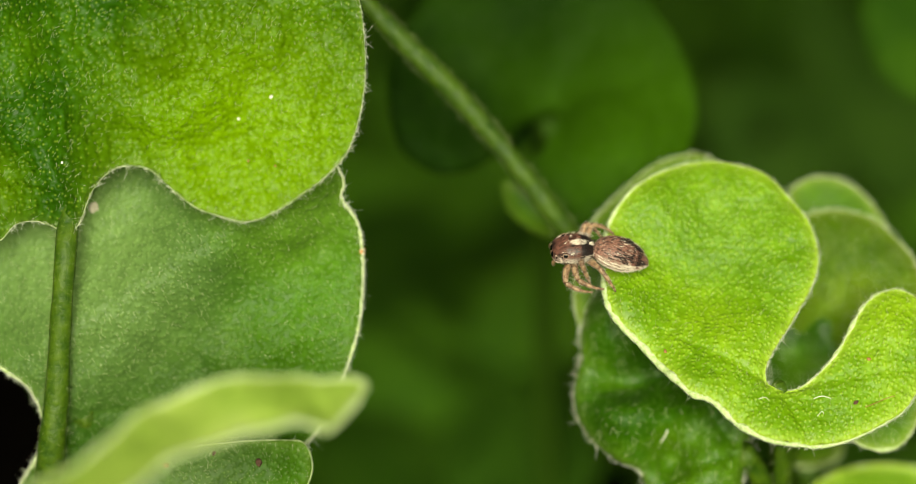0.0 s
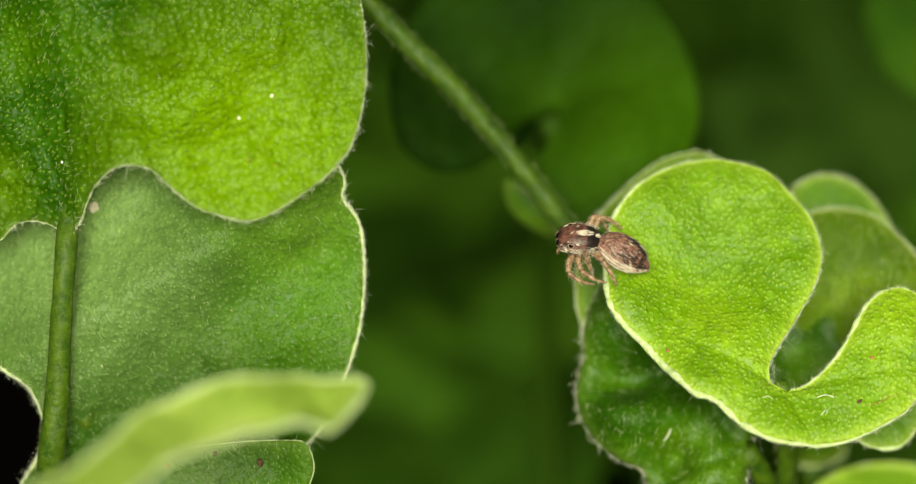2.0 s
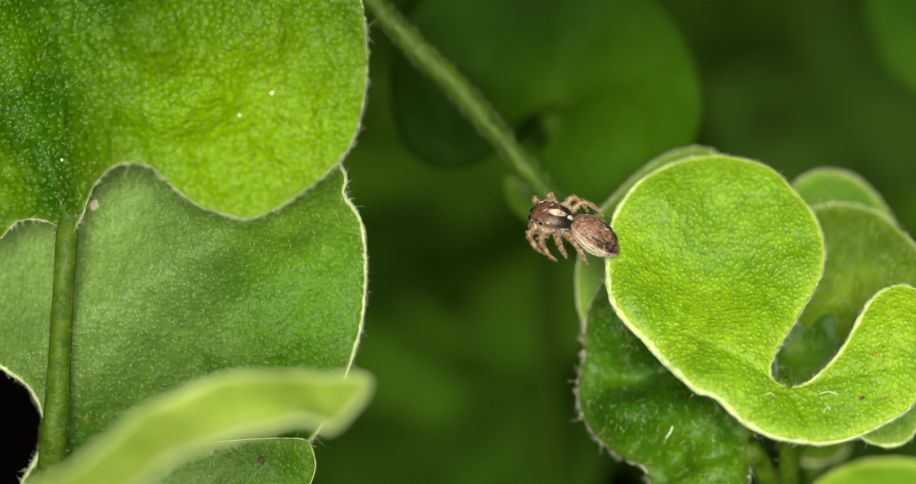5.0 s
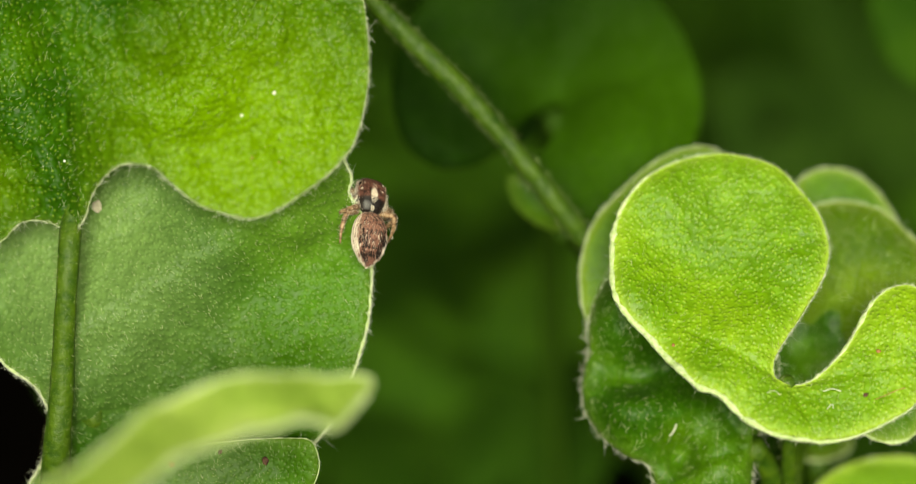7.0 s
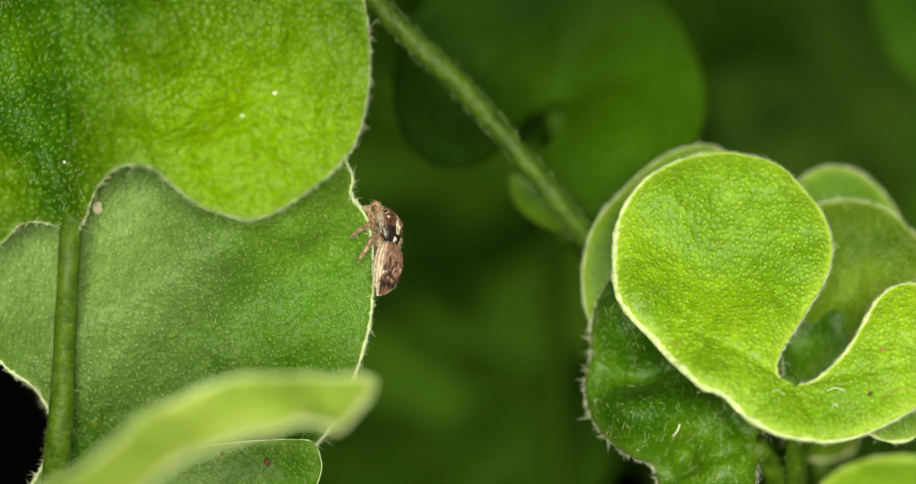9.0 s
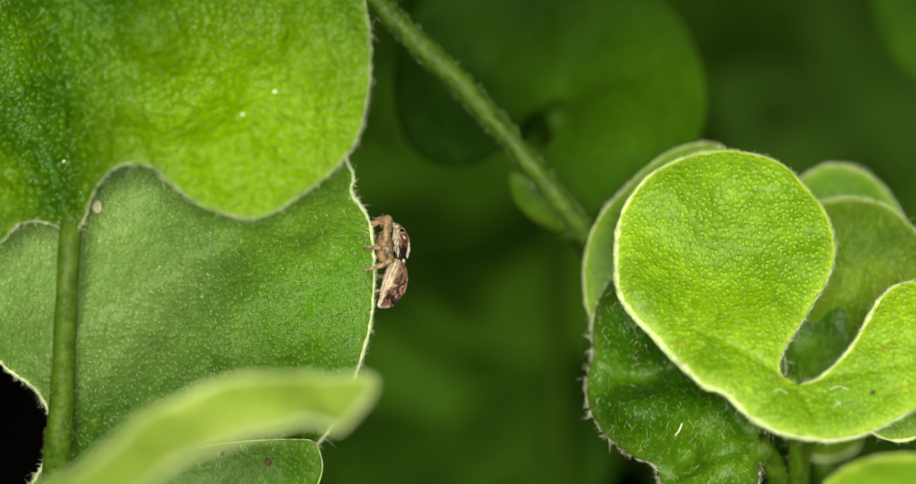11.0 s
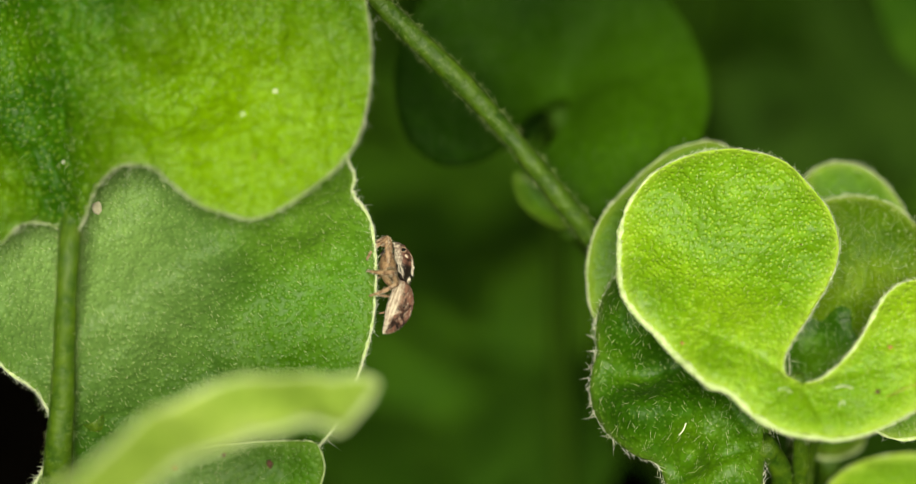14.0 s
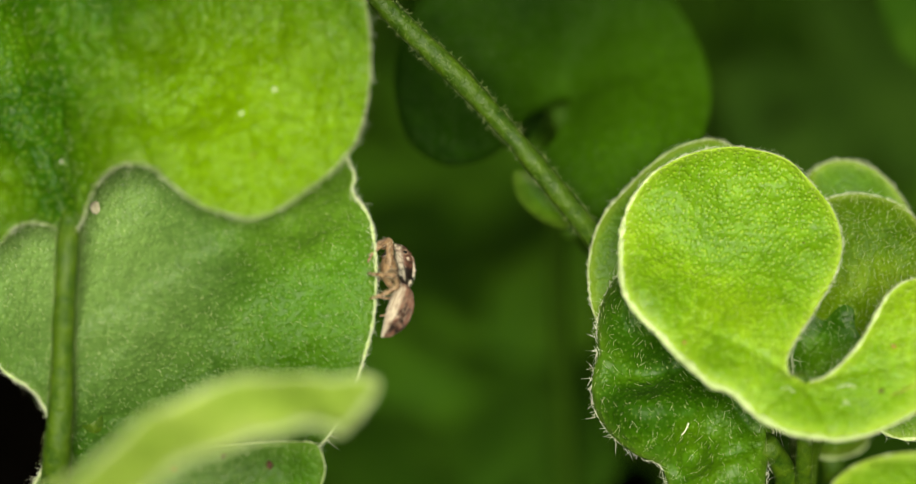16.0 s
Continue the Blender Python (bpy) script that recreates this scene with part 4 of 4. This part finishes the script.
def coat(verts, faces, count, pick, rng, length, thick, lift):
    """Scale hairs that lie backwards over a skin, where pick(x, y, z) allows."""
    roots, ways, lengths = [], [], []
    tries = 0
    while len(roots) < count and tries < count * 12:
        tries += 1
        f = faces[rng.randrange(len(faces))]
        if len(f) != 4:
            continue
        q = [np.array(verts[i]) / MM for i in f]
        w = [rng.random() for _ in q]
        p = sum(a * b for a, b in zip(q, w)) / sum(w)
        if not pick(*p):
            continue
        n = np.cross(q[1] - q[0], q[2] - q[0])
        n = n / (np.linalg.norm(n) + 1e-9)
        if n @ (p - np.array((p[0], 0, 0))) < 0:
            n = -n
        roots.append(p)
        ways.append(np.array((-1, rng.gauss(0, 0.25), rng.gauss(0, 0.2))) + n * lift)
        lengths.append(length * rng.uniform(0.6, 1.3))
    return hairs(roots, ways, lengths, thick, 0.25, rng.randrange(99))


THIGH, SHIN = 1.45, 1.8


def limb(name, length, bow, spots, radii, bands, rng, label):
    """A leg segment along x (mm) with dark bands and bristles."""
    line = np.linspace(0, 1, 31)
    path = np.c_[line * length, 0 * line, bow * np.sin(math.pi * line)]
    r = np.interp(line, spots, radii)
    ob = piece(name, *tube(path, r, 12), LEG, None, label)
    ob.data.materials.append(RINGS)
    for i, face in enumerate(ob.data.polygons):
        along = (i // 12) / 30
        if any(abs(along - b) < 0.025 for b in bands) or along >= 1:
            face.material_index = 1
    for mat, count, long in ((DARK_FUR, 45, 0.24), (PALE_FUR, 70, 0.15)):
        tagged(piece("bristles", *stalk_fur(path, r, count, rng.randrange(99), long, 0.007), mat, ob), kind="stuff")
    return ob


def spider():
    rng = random.Random(7)
    ob = new("jumping_spider")
    tagged(ob, "small brown jumping spider with a white head stripe and pale-edged abdomen", "spider")
    head_shape = loft([(-0.02, 0.34, 0.18, 0.25), (0.08, 0.50, 0.38, 0.42), (0.35, 0.70, 0.64, 0.54), (0.8, 0.83, 0.80, 0.60), (1.2, 0.87, 0.86, 0.62),
                       (1.6, 0.86, 0.85, 0.60), (1.95, 0.82, 0.76, 0.56), (2.22, 0.75, 0.62, 0.5), (2.40, 0.64, 0.46, 0.42), (2.5, 0.42, 0.28, 0.28)], 28, 2.4)
    head_shape = ([(x, y * 1.13, z if z > 0 else z * 1.2) for x, y, z in head_shape[0]], head_shape[1])
    head = piece("cephalothorax", *head_shape, HEAD, ob, "brown head with a white stripe and black rear")

    def stripe(x, y, z):
        return z > 0.2 and abs(y) < float(np.interp(x, (0.05, 0.6, 0.75, 1.15, 1.3, 1.9), (0.07, 0.09, 0.21, 0.19, 0.09, 0.04))) and 0.05 < x < 1.8
    tagged(piece("pale_fur", *coat(*head_shape, 900, lambda x, y, z: stripe(x, y, z) or (abs(y) > 0.6 and -0.56 < z < -0.44 and x < 1.3) or (x > 2.2 and z < 0.1) or (x > 1.0 and noise.noise((x * 4, y * 5, 3)) > 0.46), rng, 0.2, 0.015, 0.25), PALE_FUR, head), kind="stuff")
    tagged(piece("stripe_fur", *coat(*head_shape, 240, stripe, rng, 0.22, 0.017, 0.2), PALE_FUR, head), kind="stuff")
    tagged(piece("silver_fur", *coat(*head_shape, 330, lambda x, y, z: abs(y) > 0.55 and -0.45 < z < 0.35 and 0.3 < x < 1.9, rng, 0.42, 0.010, 0.22), PALE_FUR, head), kind="stuff")
    tagged(piece("brown_fur", *coat(*head_shape, 420, lambda x, y, z: x > 0.85 and z > -0.1 and (z > 0.45 or abs(y) < 0.6) and not stripe(x, y, z), rng, 0.2, 0.014, 0.35), BROWN_FUR, head), kind="stuff")
    tagged(piece("dark_fur", *coat(*head_shape, 420, lambda x, y, z: z > -0.2 and not stripe(x, y, z), rng, 0.26, 0.010, 0.8), DARK_FUR, head), kind="stuff")
    rims = []
    for y in (1, -1):
        for x, yy, z, r in ((2.36, 0.24, 0.10, 0.25), (2.2, 0.60, 0.26, 0.16), (1.95, 0.74, 0.44, 0.07), (1.72, 0.72, 0.54, 0.17)):
            eye = piece("eye", *ball((x, y * yy, z), r), EYEBALL, head, "glossy black eye")
            out = unit(np.array((0.75 if x > 2 else 0.15, y * yy * (0.4 if x > 2.3 else 1.2), 0.25)))
            a = unit(np.cross(out, (0, 0, 1)))
            b = np.cross(out, a)
            ring = [np.array((x, y * yy, z)) + out * r * 0.45 + r * 0.98 * (math.cos(g) * a + math.sin(g) * b) for g in np.linspace(0, 2 * math.pi, 14, endpoint=False)]
            rims.append(tube(ring, 0.16 * r + 0.006, 6, True))
    piece("eye_rims", *merged(*rims), RIM_FUR, head, "pale rims round the eyes")
    back = []
    for q in np.linspace(0, 1, 24):
        w = float(np.interp(q, (0, 0.03, 0.1, 0.22, 0.38, 0.55, 0.74, 0.88, 0.96, 1), (0.22, 0.46, 0.69, 0.87, 0.98, 1, 0.83, 0.53, 0.28, 0.10)))
        back.append((0.06 - 3.3 * q, 1.10 * w, 1.08 * w, 1.12 * w))
    shape = loft(back, 30, 2.1)
    abdomen = piece("abdomen", *shape, BELLY, ob, "brown mottled abdomen with pale hairy sides")

    def edge(x, y):
        w = np.interp(-x, [-q[0] for q in back], [q[1] for q in back])
        return abs(y) / (w + 1e-6)

    def dark(x, y, z):
        e = edge(x, y)
        flank = 0.30 + 0.1 * math.sin(x * 5) < e < 0.72 + 0.12 * math.sin(x * 6.5)
        return z > 0 and ((flank and x < -1.2 and noise.noise((x * 2.2, y * 2.5, 2)) > -0.25) or (e < 0.8 and noise.noise((x * 3.2, abs(y) * 5, 2)) > 0.12))

    def pale(x, y, z):
        e = edge(x, y)
        if z > 0:
            scallop = 0.80 + 0.10 * math.sin(x * 6.5)
            return (e > 0.9) or (x > -0.12) or (e > scallop and x < -1.3) or (e < 0.8 and noise.noise((x * 5, y * 9, 5)) > 0.25)
        return noise.noise((x * 4, z * 7 + y * 4, 9)) > 0.16
    tagged(piece("brown_fur", *coat(*shape, 1700, lambda x, y, z: not pale(x, y, z) and not dark(x, y, z), rng, 0.26, 0.017, 0.10), BROWN_FUR, abdomen), kind="stuff")
    tagged(piece("dark_fur", *coat(*shape, 1300, lambda x, y, z: dark(x, y, z) or (z < 0 and not pale(x, y, z) and rng.random() < 0.4), rng, 0.24, 0.021, 0.12), DARK_FUR, abdomen), kind="stuff")
    tagged(piece("pale_fur", *coat(*shape, 1700, pale, rng, 0.2, 0.014, 0.10), PALE_FUR, abdomen), kind="stuff")
    tagged(piece("outline_fur", *coat(*shape, 900, lambda x, y, z: z > 0 and 0.84 < edge(x, y) < 0.94, rng, 0.22, 0.02, 0.12), PALE_FUR, abdomen), kind="stuff")
    piece("spinneret", *tube([(-3.1, 0, 0), (-3.35, 0, 0.02), (-3.5, 0, 0.03)], (0.13, 0.10, 0.06), 8), PALE_FUR, abdomen, "pale spinneret")
    piece("sternum", *ball((1.05, 0, -0.62), 0.64, (1.75, 1.0, 0.85), 20), LEG, ob, "pale tan underside")
    # each leg is a thigh and a shin, posed in motions() from the foothold
    legs = []
    for side in (1, -1):
        for k in range(4):
            hip = np.array(((1.5, 1.2, 0.8, 0.45)[k], side * (0.46, 0.52, 0.52, 0.45)[k], -0.55))
            thigh = limb("thigh", THIGH, 0.10, (0, 0.12, 0.3, 0.62, 0.86, 1), (0.145, 0.185, 0.22, 0.205, 0.16, 0.145), (0.80,), rng, "pale tan thigh with a dark band")
            shin = limb("shin", SHIN, 0.16, (0, 0.10, 0.20, 0.24, 0.4, 0.56, 0.6, 0.8, 0.9, 1), (0.135, 0.16, 0.145, 0.125, 0.145, 0.115, 0.09, 0.075, 0.065, 0.05), (0.22, 0.52, 0.60, 0.8, 0.97), rng, "banded tan shin with a dark foot")
            for part in (thigh, shin):
                part.parent = ob
            legs.append((thigh, shin, hip, side, k))
    for side in (1, -1):
        palp = [np.array((x, y * side, z)) for x, y, z in ((2.0, 0.3, -0.35), (2.45, 0.42, -0.4), (2.5, 0.4, -0.8))]
        piece("pedipalp", *tube(spline(palp, 10), np.linspace(0.13, 0.11, 10), 8), LEG, ob, "short pale feeler")
        fang = spline([(2.05, 0.2 * side, -0.3), (2.15, 0.22 * side, -0.6), (2.0, 0.16 * side, -0.95)], 8)
        piece("fang_base", *tube(fang, np.linspace(0.19, 0.1, 8), 8), HEAD, ob, "brown jaw")
    return ob, abdomen, legs


SPIDER, ABDOMEN, LEGS = spider()


def mite():
    """A tiny orange mite on the leaf edge."""
    ob = new("mite")
    tagged(ob, "tiny orange mite creeping along a leaf edge", "mite")
    piece("body", *ball((0, 0, 0), 0.16, (0.8, 0.8, 1.5)), MITE_SKIN, ob)
    for side in (1, -1):
        for k in (-0.12, -0.02, 0.08, 0.16):
            piece("leg", *tube(spline([(0.08 * side, 0, k), (0.2 * side, 0.02, k * 1.3), (0.26 * side, 0.1, k * 1.6)], 6), 0.015, 5), MITE_SKIN, ob)
    return ob


MITE_SKIN = plain_material("mite_skin", (0.55, 0.20, 0.04), (0.75, 0.36, 0.10), 4000, 0.5, 0.3)
MITE = mite()


def bowed(k):
    """The perch leaf, turned about its stalk by the spider's weight (k = 1)."""
    b = Matrix.Translation(Vector((*perch.base, 0)) * MM)
    shift = Matrix.Translation((Vector((0.09, 0, 0)) + UPWARD * 0.07) * MM * k)
    return shift @ perch.where @ b @ Matrix.Rotation(radians(1.5 * k), 4, "Z") @ b.inverted()


# footholds and the side to which the knee points (mm, in the spider's own space), leg by leg
LEFT = {
    0.0: (((0.3, 2.2, -1.5), (1.7, 2.1, -0.9)), ((-0.4, 2.2, -1.3), (0.9, 2.2, -0.5)), ((0.4, 1.8, -1.2), (0.9, 1.1, 0.5)), ((-1.06, 2.5, -1.2), (0.1, 1.2, 0.4))),
    5.15: (((2.9, 1.3, -0.9), (2.4, 1.5, -0.3)), ((1.9, 1.9, -1.2), (1.6, 1.9, -0.2)), ((-0.7, 1.8, -1.2), (0.4, 1.5, 0.1)), ((-2.0, 1.4, -1.2), (-0.6, 1.2, 0.1))),
    7.0: (((2.5, 1.3, -1.25), (1.8, 1.8, -0.1)), ((1.6, 1.75, -1.25), (0.9, 2.1, -0.1)), ((0.3, 1.85, -1.25), (-0.5, 2.1, -0.1)), ((-1.8, 1.4, -1.25), (-0.9, 1.8, -0.1))),
    9.0: (((1.6, 1.3, -1.3), (2.0, 1.3, -0.3)), ((1.1, 1.5, -1.8), (1.5, 1.4, -0.8)), ((0.5, 1.4, -1.8), (0.5, 1.6, -0.6)), ((-1.5, 1.3, -1.65), (-0.7, 1.3, -0.8))),
    12.0: (((1.9, 1.1, -1.6), (2.7, 0.9, -1.1)), ((1.4, 1.2, -1.7), (2.1, 1.1, -1.1)), ((0.7, 1.2, -1.8), (0.3, 1.4, -0.8)), ((-0.95, 1.2, -1.9), (-0.7, 1.2, -1.0))),
}
RIGHT = {
    0.0: (((0.9, -1.1, -1.9), (1.9, -0.9, -1.0)), ((0.3, -1.2, -1.8), (1.2, -1.0, -1.0)), ((-0.6, -1.5, -1.3), (0.35, -1.5, 0.1)), ((-1.4, -1.6, -1.2), (-0.2, -2.0, 0.1))),
    5.15: (((2.9, -1.3, -0.9), (2.4, -1.5, -0.3)), ((1.9, -1.9, -1.2), (1.6, -1.9, -0.2)), ((-0.7, -1.8, -1.2), (0.4, -1.5, 0.1)), ((-2.0, -1.4, -1.2), (-0.6, -1.2, 0.1))),
    7.0: (((2.3, -0.5, -1.6), (1.4, -1.0, -0.6)), ((1.6, -0.7, -1.6), (0.9, -1.2, -0.6)), ((0.3, -1.2, -1.6), (0.2, -1.6, -0.1)), ((-0.7, -1.7, -1.3), (-0.3, -1.7, 0.0))),
    9.0: (((1.9, -1.0, -1.7), (1.9, -1.1, -0.4)), ((1.1, -1.2, -1.9), (1.1, -1.3, -0.5)), ((0.2, -1.2, -1.9), (0.3, -1.2, -0.5)), ((-1.2, -1.2, -1.8), (-0.5, -1.2, -0.6))),
    12.0: (((1.9, -1.0, -1.5), (2.2, -1.0, -0.5)), ((1.2, -1.2, -1.6), (1.6, -1.2, -0.5)), ((0.2, -1.2, -1.8), (0.3, -1.2, -0.5)), ((-1.1, -1.2, -1.8), (-0.5, -1.2, -0.6))),
}
HOLDS = (0.0, 4.9, 5.15, 5.4, 7.5, 9.0, 11.3, 16.0)
SAME = (0.0, 0.0, 5.15, 7.0, 7.0, 9.0, 12.0, 12.0)


def stance(side, k, t):
    """The foot and the knee's bidding of a leg at a time."""
    table = LEFT if side == 1 else RIGHT
    spots = np.array([np.ravel(table[q][k]) for q in SAME])
    v = np.array([np.interp(t, HOLDS, spots[:, c]) for c in range(6)])
    return v[:3], v[3:]


def bent(hip, foot, bid):
    """Poses of thigh and shin that reach from the hip to the foot."""
    way = foot - hip
    d = min(np.linalg.norm(way), 0.985 * (THIGH + SHIN))
    way = unit(way)
    along = (d * d + THIGH ** 2 - SHIN ** 2) / (2 * d)
    out = bid - hip
    out = unit(out - way * (out @ way))
    knee = hip + way * along + out * math.sqrt(max(0.01, THIGH ** 2 - along ** 2))
    made = []
    for start, end in ((hip, knee), (knee, hip + way * d)):
        x = unit(end - start)
        z = unit(out - x * (out @ x))
        y = np.cross(z, x)
        made.append(Matrix.Translation(Vector(start) * MM) @ Matrix((x, y, z)).transposed().to_4x4())
    return made


def leg_motions():
    """Small steps on the perch, a gather and stretch in the leap, then the clasp of the leaf edge."""
    times = (0, 1.1, 1.3, 1.5, 2.2, 2.35, 2.5, 3.1, 3.3, 3.5, 4.9, 4.96, 5.03, 5.1, 5.15, 5.2, 5.27, 5.33, 5.4, 6.5, 6.7, 6.9, 7.3, 7.5, 7.7, 7.9, 8.3, 8.6, 9.0, 9.5, 10.0, 10.5, 11.0, 11.3, 11.6, 12.0, 14.0, 14.2, 14.4, 16)
    steps = (1.3, 2.35, 3.3, 6.7, 7.7, 8.6, 9.5, 10.5, 11.6)
    for thigh, shin, hip, side, k in LEGS:
        rows = ([], [])
        for t in times:
            foot, bid = stance(side, k, t)
            if t in steps and (k + side + steps.index(t)) % 2:
                foot = foot + np.array((0.15, 0, 0.22))
            for row, m in zip(rows, bent(hip, foot, bid)):
                row.append((t, m))
        walk(thigh, rows[0])
        walk(shin, rows[1])


def motions():
    walk(perch.ob, [(t, bowed(a)) for t, a in ((0, 1), (4.9, 1), (5.2, -0.35), (5.5, 0.25), (5.8, -0.1), (6.3, 0), (16, 0))])
    walk(SPIDER, [
        (0.00, at_mm(8.54, 1.83, 53.96, -25.9, 5.3, -177.0)),
        (1.00, at_mm(8.49, 1.80, 53.92, -25.9, 5.2, -177.1)),
        (1.50, at_mm(8.59, 2.04, 54.34, -26.0, 1.8, -179.0)),
        (2.00, at_mm(8.76, 2.02, 54.29, -26.1, 0.4, -179.9)),
        (2.50, at_mm(8.97, 1.99, 54.25, -26.0, -1.0, 179.3)),
        (3.00, at_mm(8.96, 2.01, 54.29, -26.0, 1.3, 175.2)),
        (3.50, at_mm(8.69, 2.06, 54.37, -26.4, 5.4, 176.1)),
        (4.20, at_mm(8.61, 2.09, 54.42, -26.0, 1.7, -179.1)),
        (4.90, at_mm(8.53, 2.08, 54.40, -26.0, -1.1, 179.3)),
        (5.15, at_mm(2.09, 2.62, 56.55, -26.7, -15.2, 136.6)),
        (5.40, at_mm(-5.27, 4.62, 55.39, 21.9, -13.9, 88.4)),
        (6.30, at_mm(-5.46, 4.48, 55.15, 20.9, -14.1, 90.8)),
        (6.50, at_mm(-5.41, 4.46, 55.13, 21.0, -14.1, 90.8)),
        (7.00, at_mm(-5.36, 4.15, 54.58, 23.0, -20.0, 90.8)),
        (7.50, at_mm(-5.04, 4.06, 54.44, 32.2, -20.0, 91.6)),
        (8.00, at_mm(-4.69, 3.84, 53.85, 42.5, -22.7, 95.1)),
        (8.30, at_mm(-4.66, 3.67, 53.36, 46.7, -25.6, 97.0)),
        (9.00, at_mm(-4.32, 3.60, 52.83, 55.7, -22.7, 97.7)),
        (9.20, at_mm(-4.18, 3.63, 52.68, 58.8, -25.5, 97.9)),
        (11.30, at_mm(-3.89, 3.32, 51.35, 84.6, -30.8, 93.4)),
        (12.00, at_mm(-3.69, 3.08, 50.94, 79.1, -34.7, 99.4)),
        (12.50, at_mm(-3.67, 2.93, 50.68, 74.4, -29.9, 101.8)),
        (13.00, at_mm(-3.70, 2.88, 50.59, 73.4, -31.3, 100.9)),
        (14.50, at_mm(-3.72, 2.80, 50.44, 74.4, -34.1, 100.1)),
        (16.00, at_mm(-3.67, 2.74, 50.34, 74.7, -34.2, 99.8)),
    ])
    walk(ABDOMEN, [
        (0.00, pose(0, 0, 0, 0, -12.9, -19.9)),
        (1.00, pose(0, 0, 0, 0, -12.5, -19.2)),
        (1.50, pose(0, 0, 0, 0, -16.4, -25.9)),
        (2.00, pose(0, 0, 0, 0, -17.0, -27.0)),
        (2.50, pose(0, 0, 0, 0, -17.1, -27.1)),
        (3.00, pose(0, 0, 0, 0, -21.0, -25.8)),
        (3.50, pose(0, 0, 0, 0, -24.5, -30.9)),
        (4.20, pose(0, 0, 0, 0, -19.1, -30.8)),
        (4.90, pose(0, 0, 0, 0, -18.1, -29.0)),
        (5.15, pose(0, 0, 0, 0, -53.2, 23.1)),
        (5.40, pose(0, 0, 0, 0, -25.7, 8.5)),
        (6.30, pose(0, 0, 0, 0, -24.8, 3.1)),
        (6.50, pose(0, 0, 0, 0, -24.6, 3.7)),
        (7.00, pose(0, 0, 0, 0, -20.9, 5.1)),
        (7.50, pose(0, 0, 0, 0, -20.0, 3.2)),
        (8.00, pose(0, 0, 0, 0, -20.2, 0.5)),
        (8.30, pose(0, 0, 0, 0, -17.4, -3.3)),
        (9.00, pose(0, 0, 0, 0, -21.6, 1.0)),
        (9.20, pose(0, 0, 0, 0, -18.3, -2.6)),
        (11.30, pose(0, 0, 0, 0, -18.3, -12.6)),
        (12.00, pose(0, 0, 0, 0, -24.2, -10.9)),
        (12.50, pose(0, 0, 0, 0, -27.9, -8.3)),
        (13.00, pose(0, 0, 0, 0, -26.0, -6.8)),
        (14.50, pose(0, 0, 0, 0, -26.6, -5.0)),
        (16.00, pose(0, 0, 0, 0, -29.1, -2.5)),
    ])
    leg_motions()
    # the landing nudges the leaf sideways
    walk(lower.ob, [(t, Matrix.Translation((-0.0002 * k, 0, 0)) @ lower.where) for t, k in ((0, 1), (5.3, 1), (5.5, -0.6), (5.8, 0.3), (6.3, 0), (16, 0))])
    walk(MITE, [
        (0.0, at_mm(-5.56, 3.79, 52.36, 0, 0, 0)),
        (0.5, at_mm(-5.61, 3.92, 52.59, 0, 0, 0)),
        (1.0, at_mm(-5.66, 4.07, 52.85, 0, 0, 0)),
        (1.5, at_mm(-5.79, 4.25, 53.15, 0, 0, 0)),
        (2.0, at_mm(-5.88, 4.46, 53.43, 0, 0, 0)),
        (2.5, at_mm(-6.07, 4.76, 53.85, 0, 0, 0)),
        (3.0, at_mm(-6.27, 5.13, 54.28, 0, 0, 0)),
        (3.5, at_mm(-6.44, 5.41, 54.57, 0, 0, 0)),
        (4.2, at_mm(-6.52, 5.92, 55.25, 0, 0, 0)),
        (5.2, at_mm(-7.50, 7.43, 56.66, 0, 0, 0)),
        (6.3, at_mm(-8.69, 8.32, 57.42, 0, 0, 0)),
        (16.0, at_mm(-9.34, 7.48, 57.96, 0, 0, 0)),
    ])


motions()
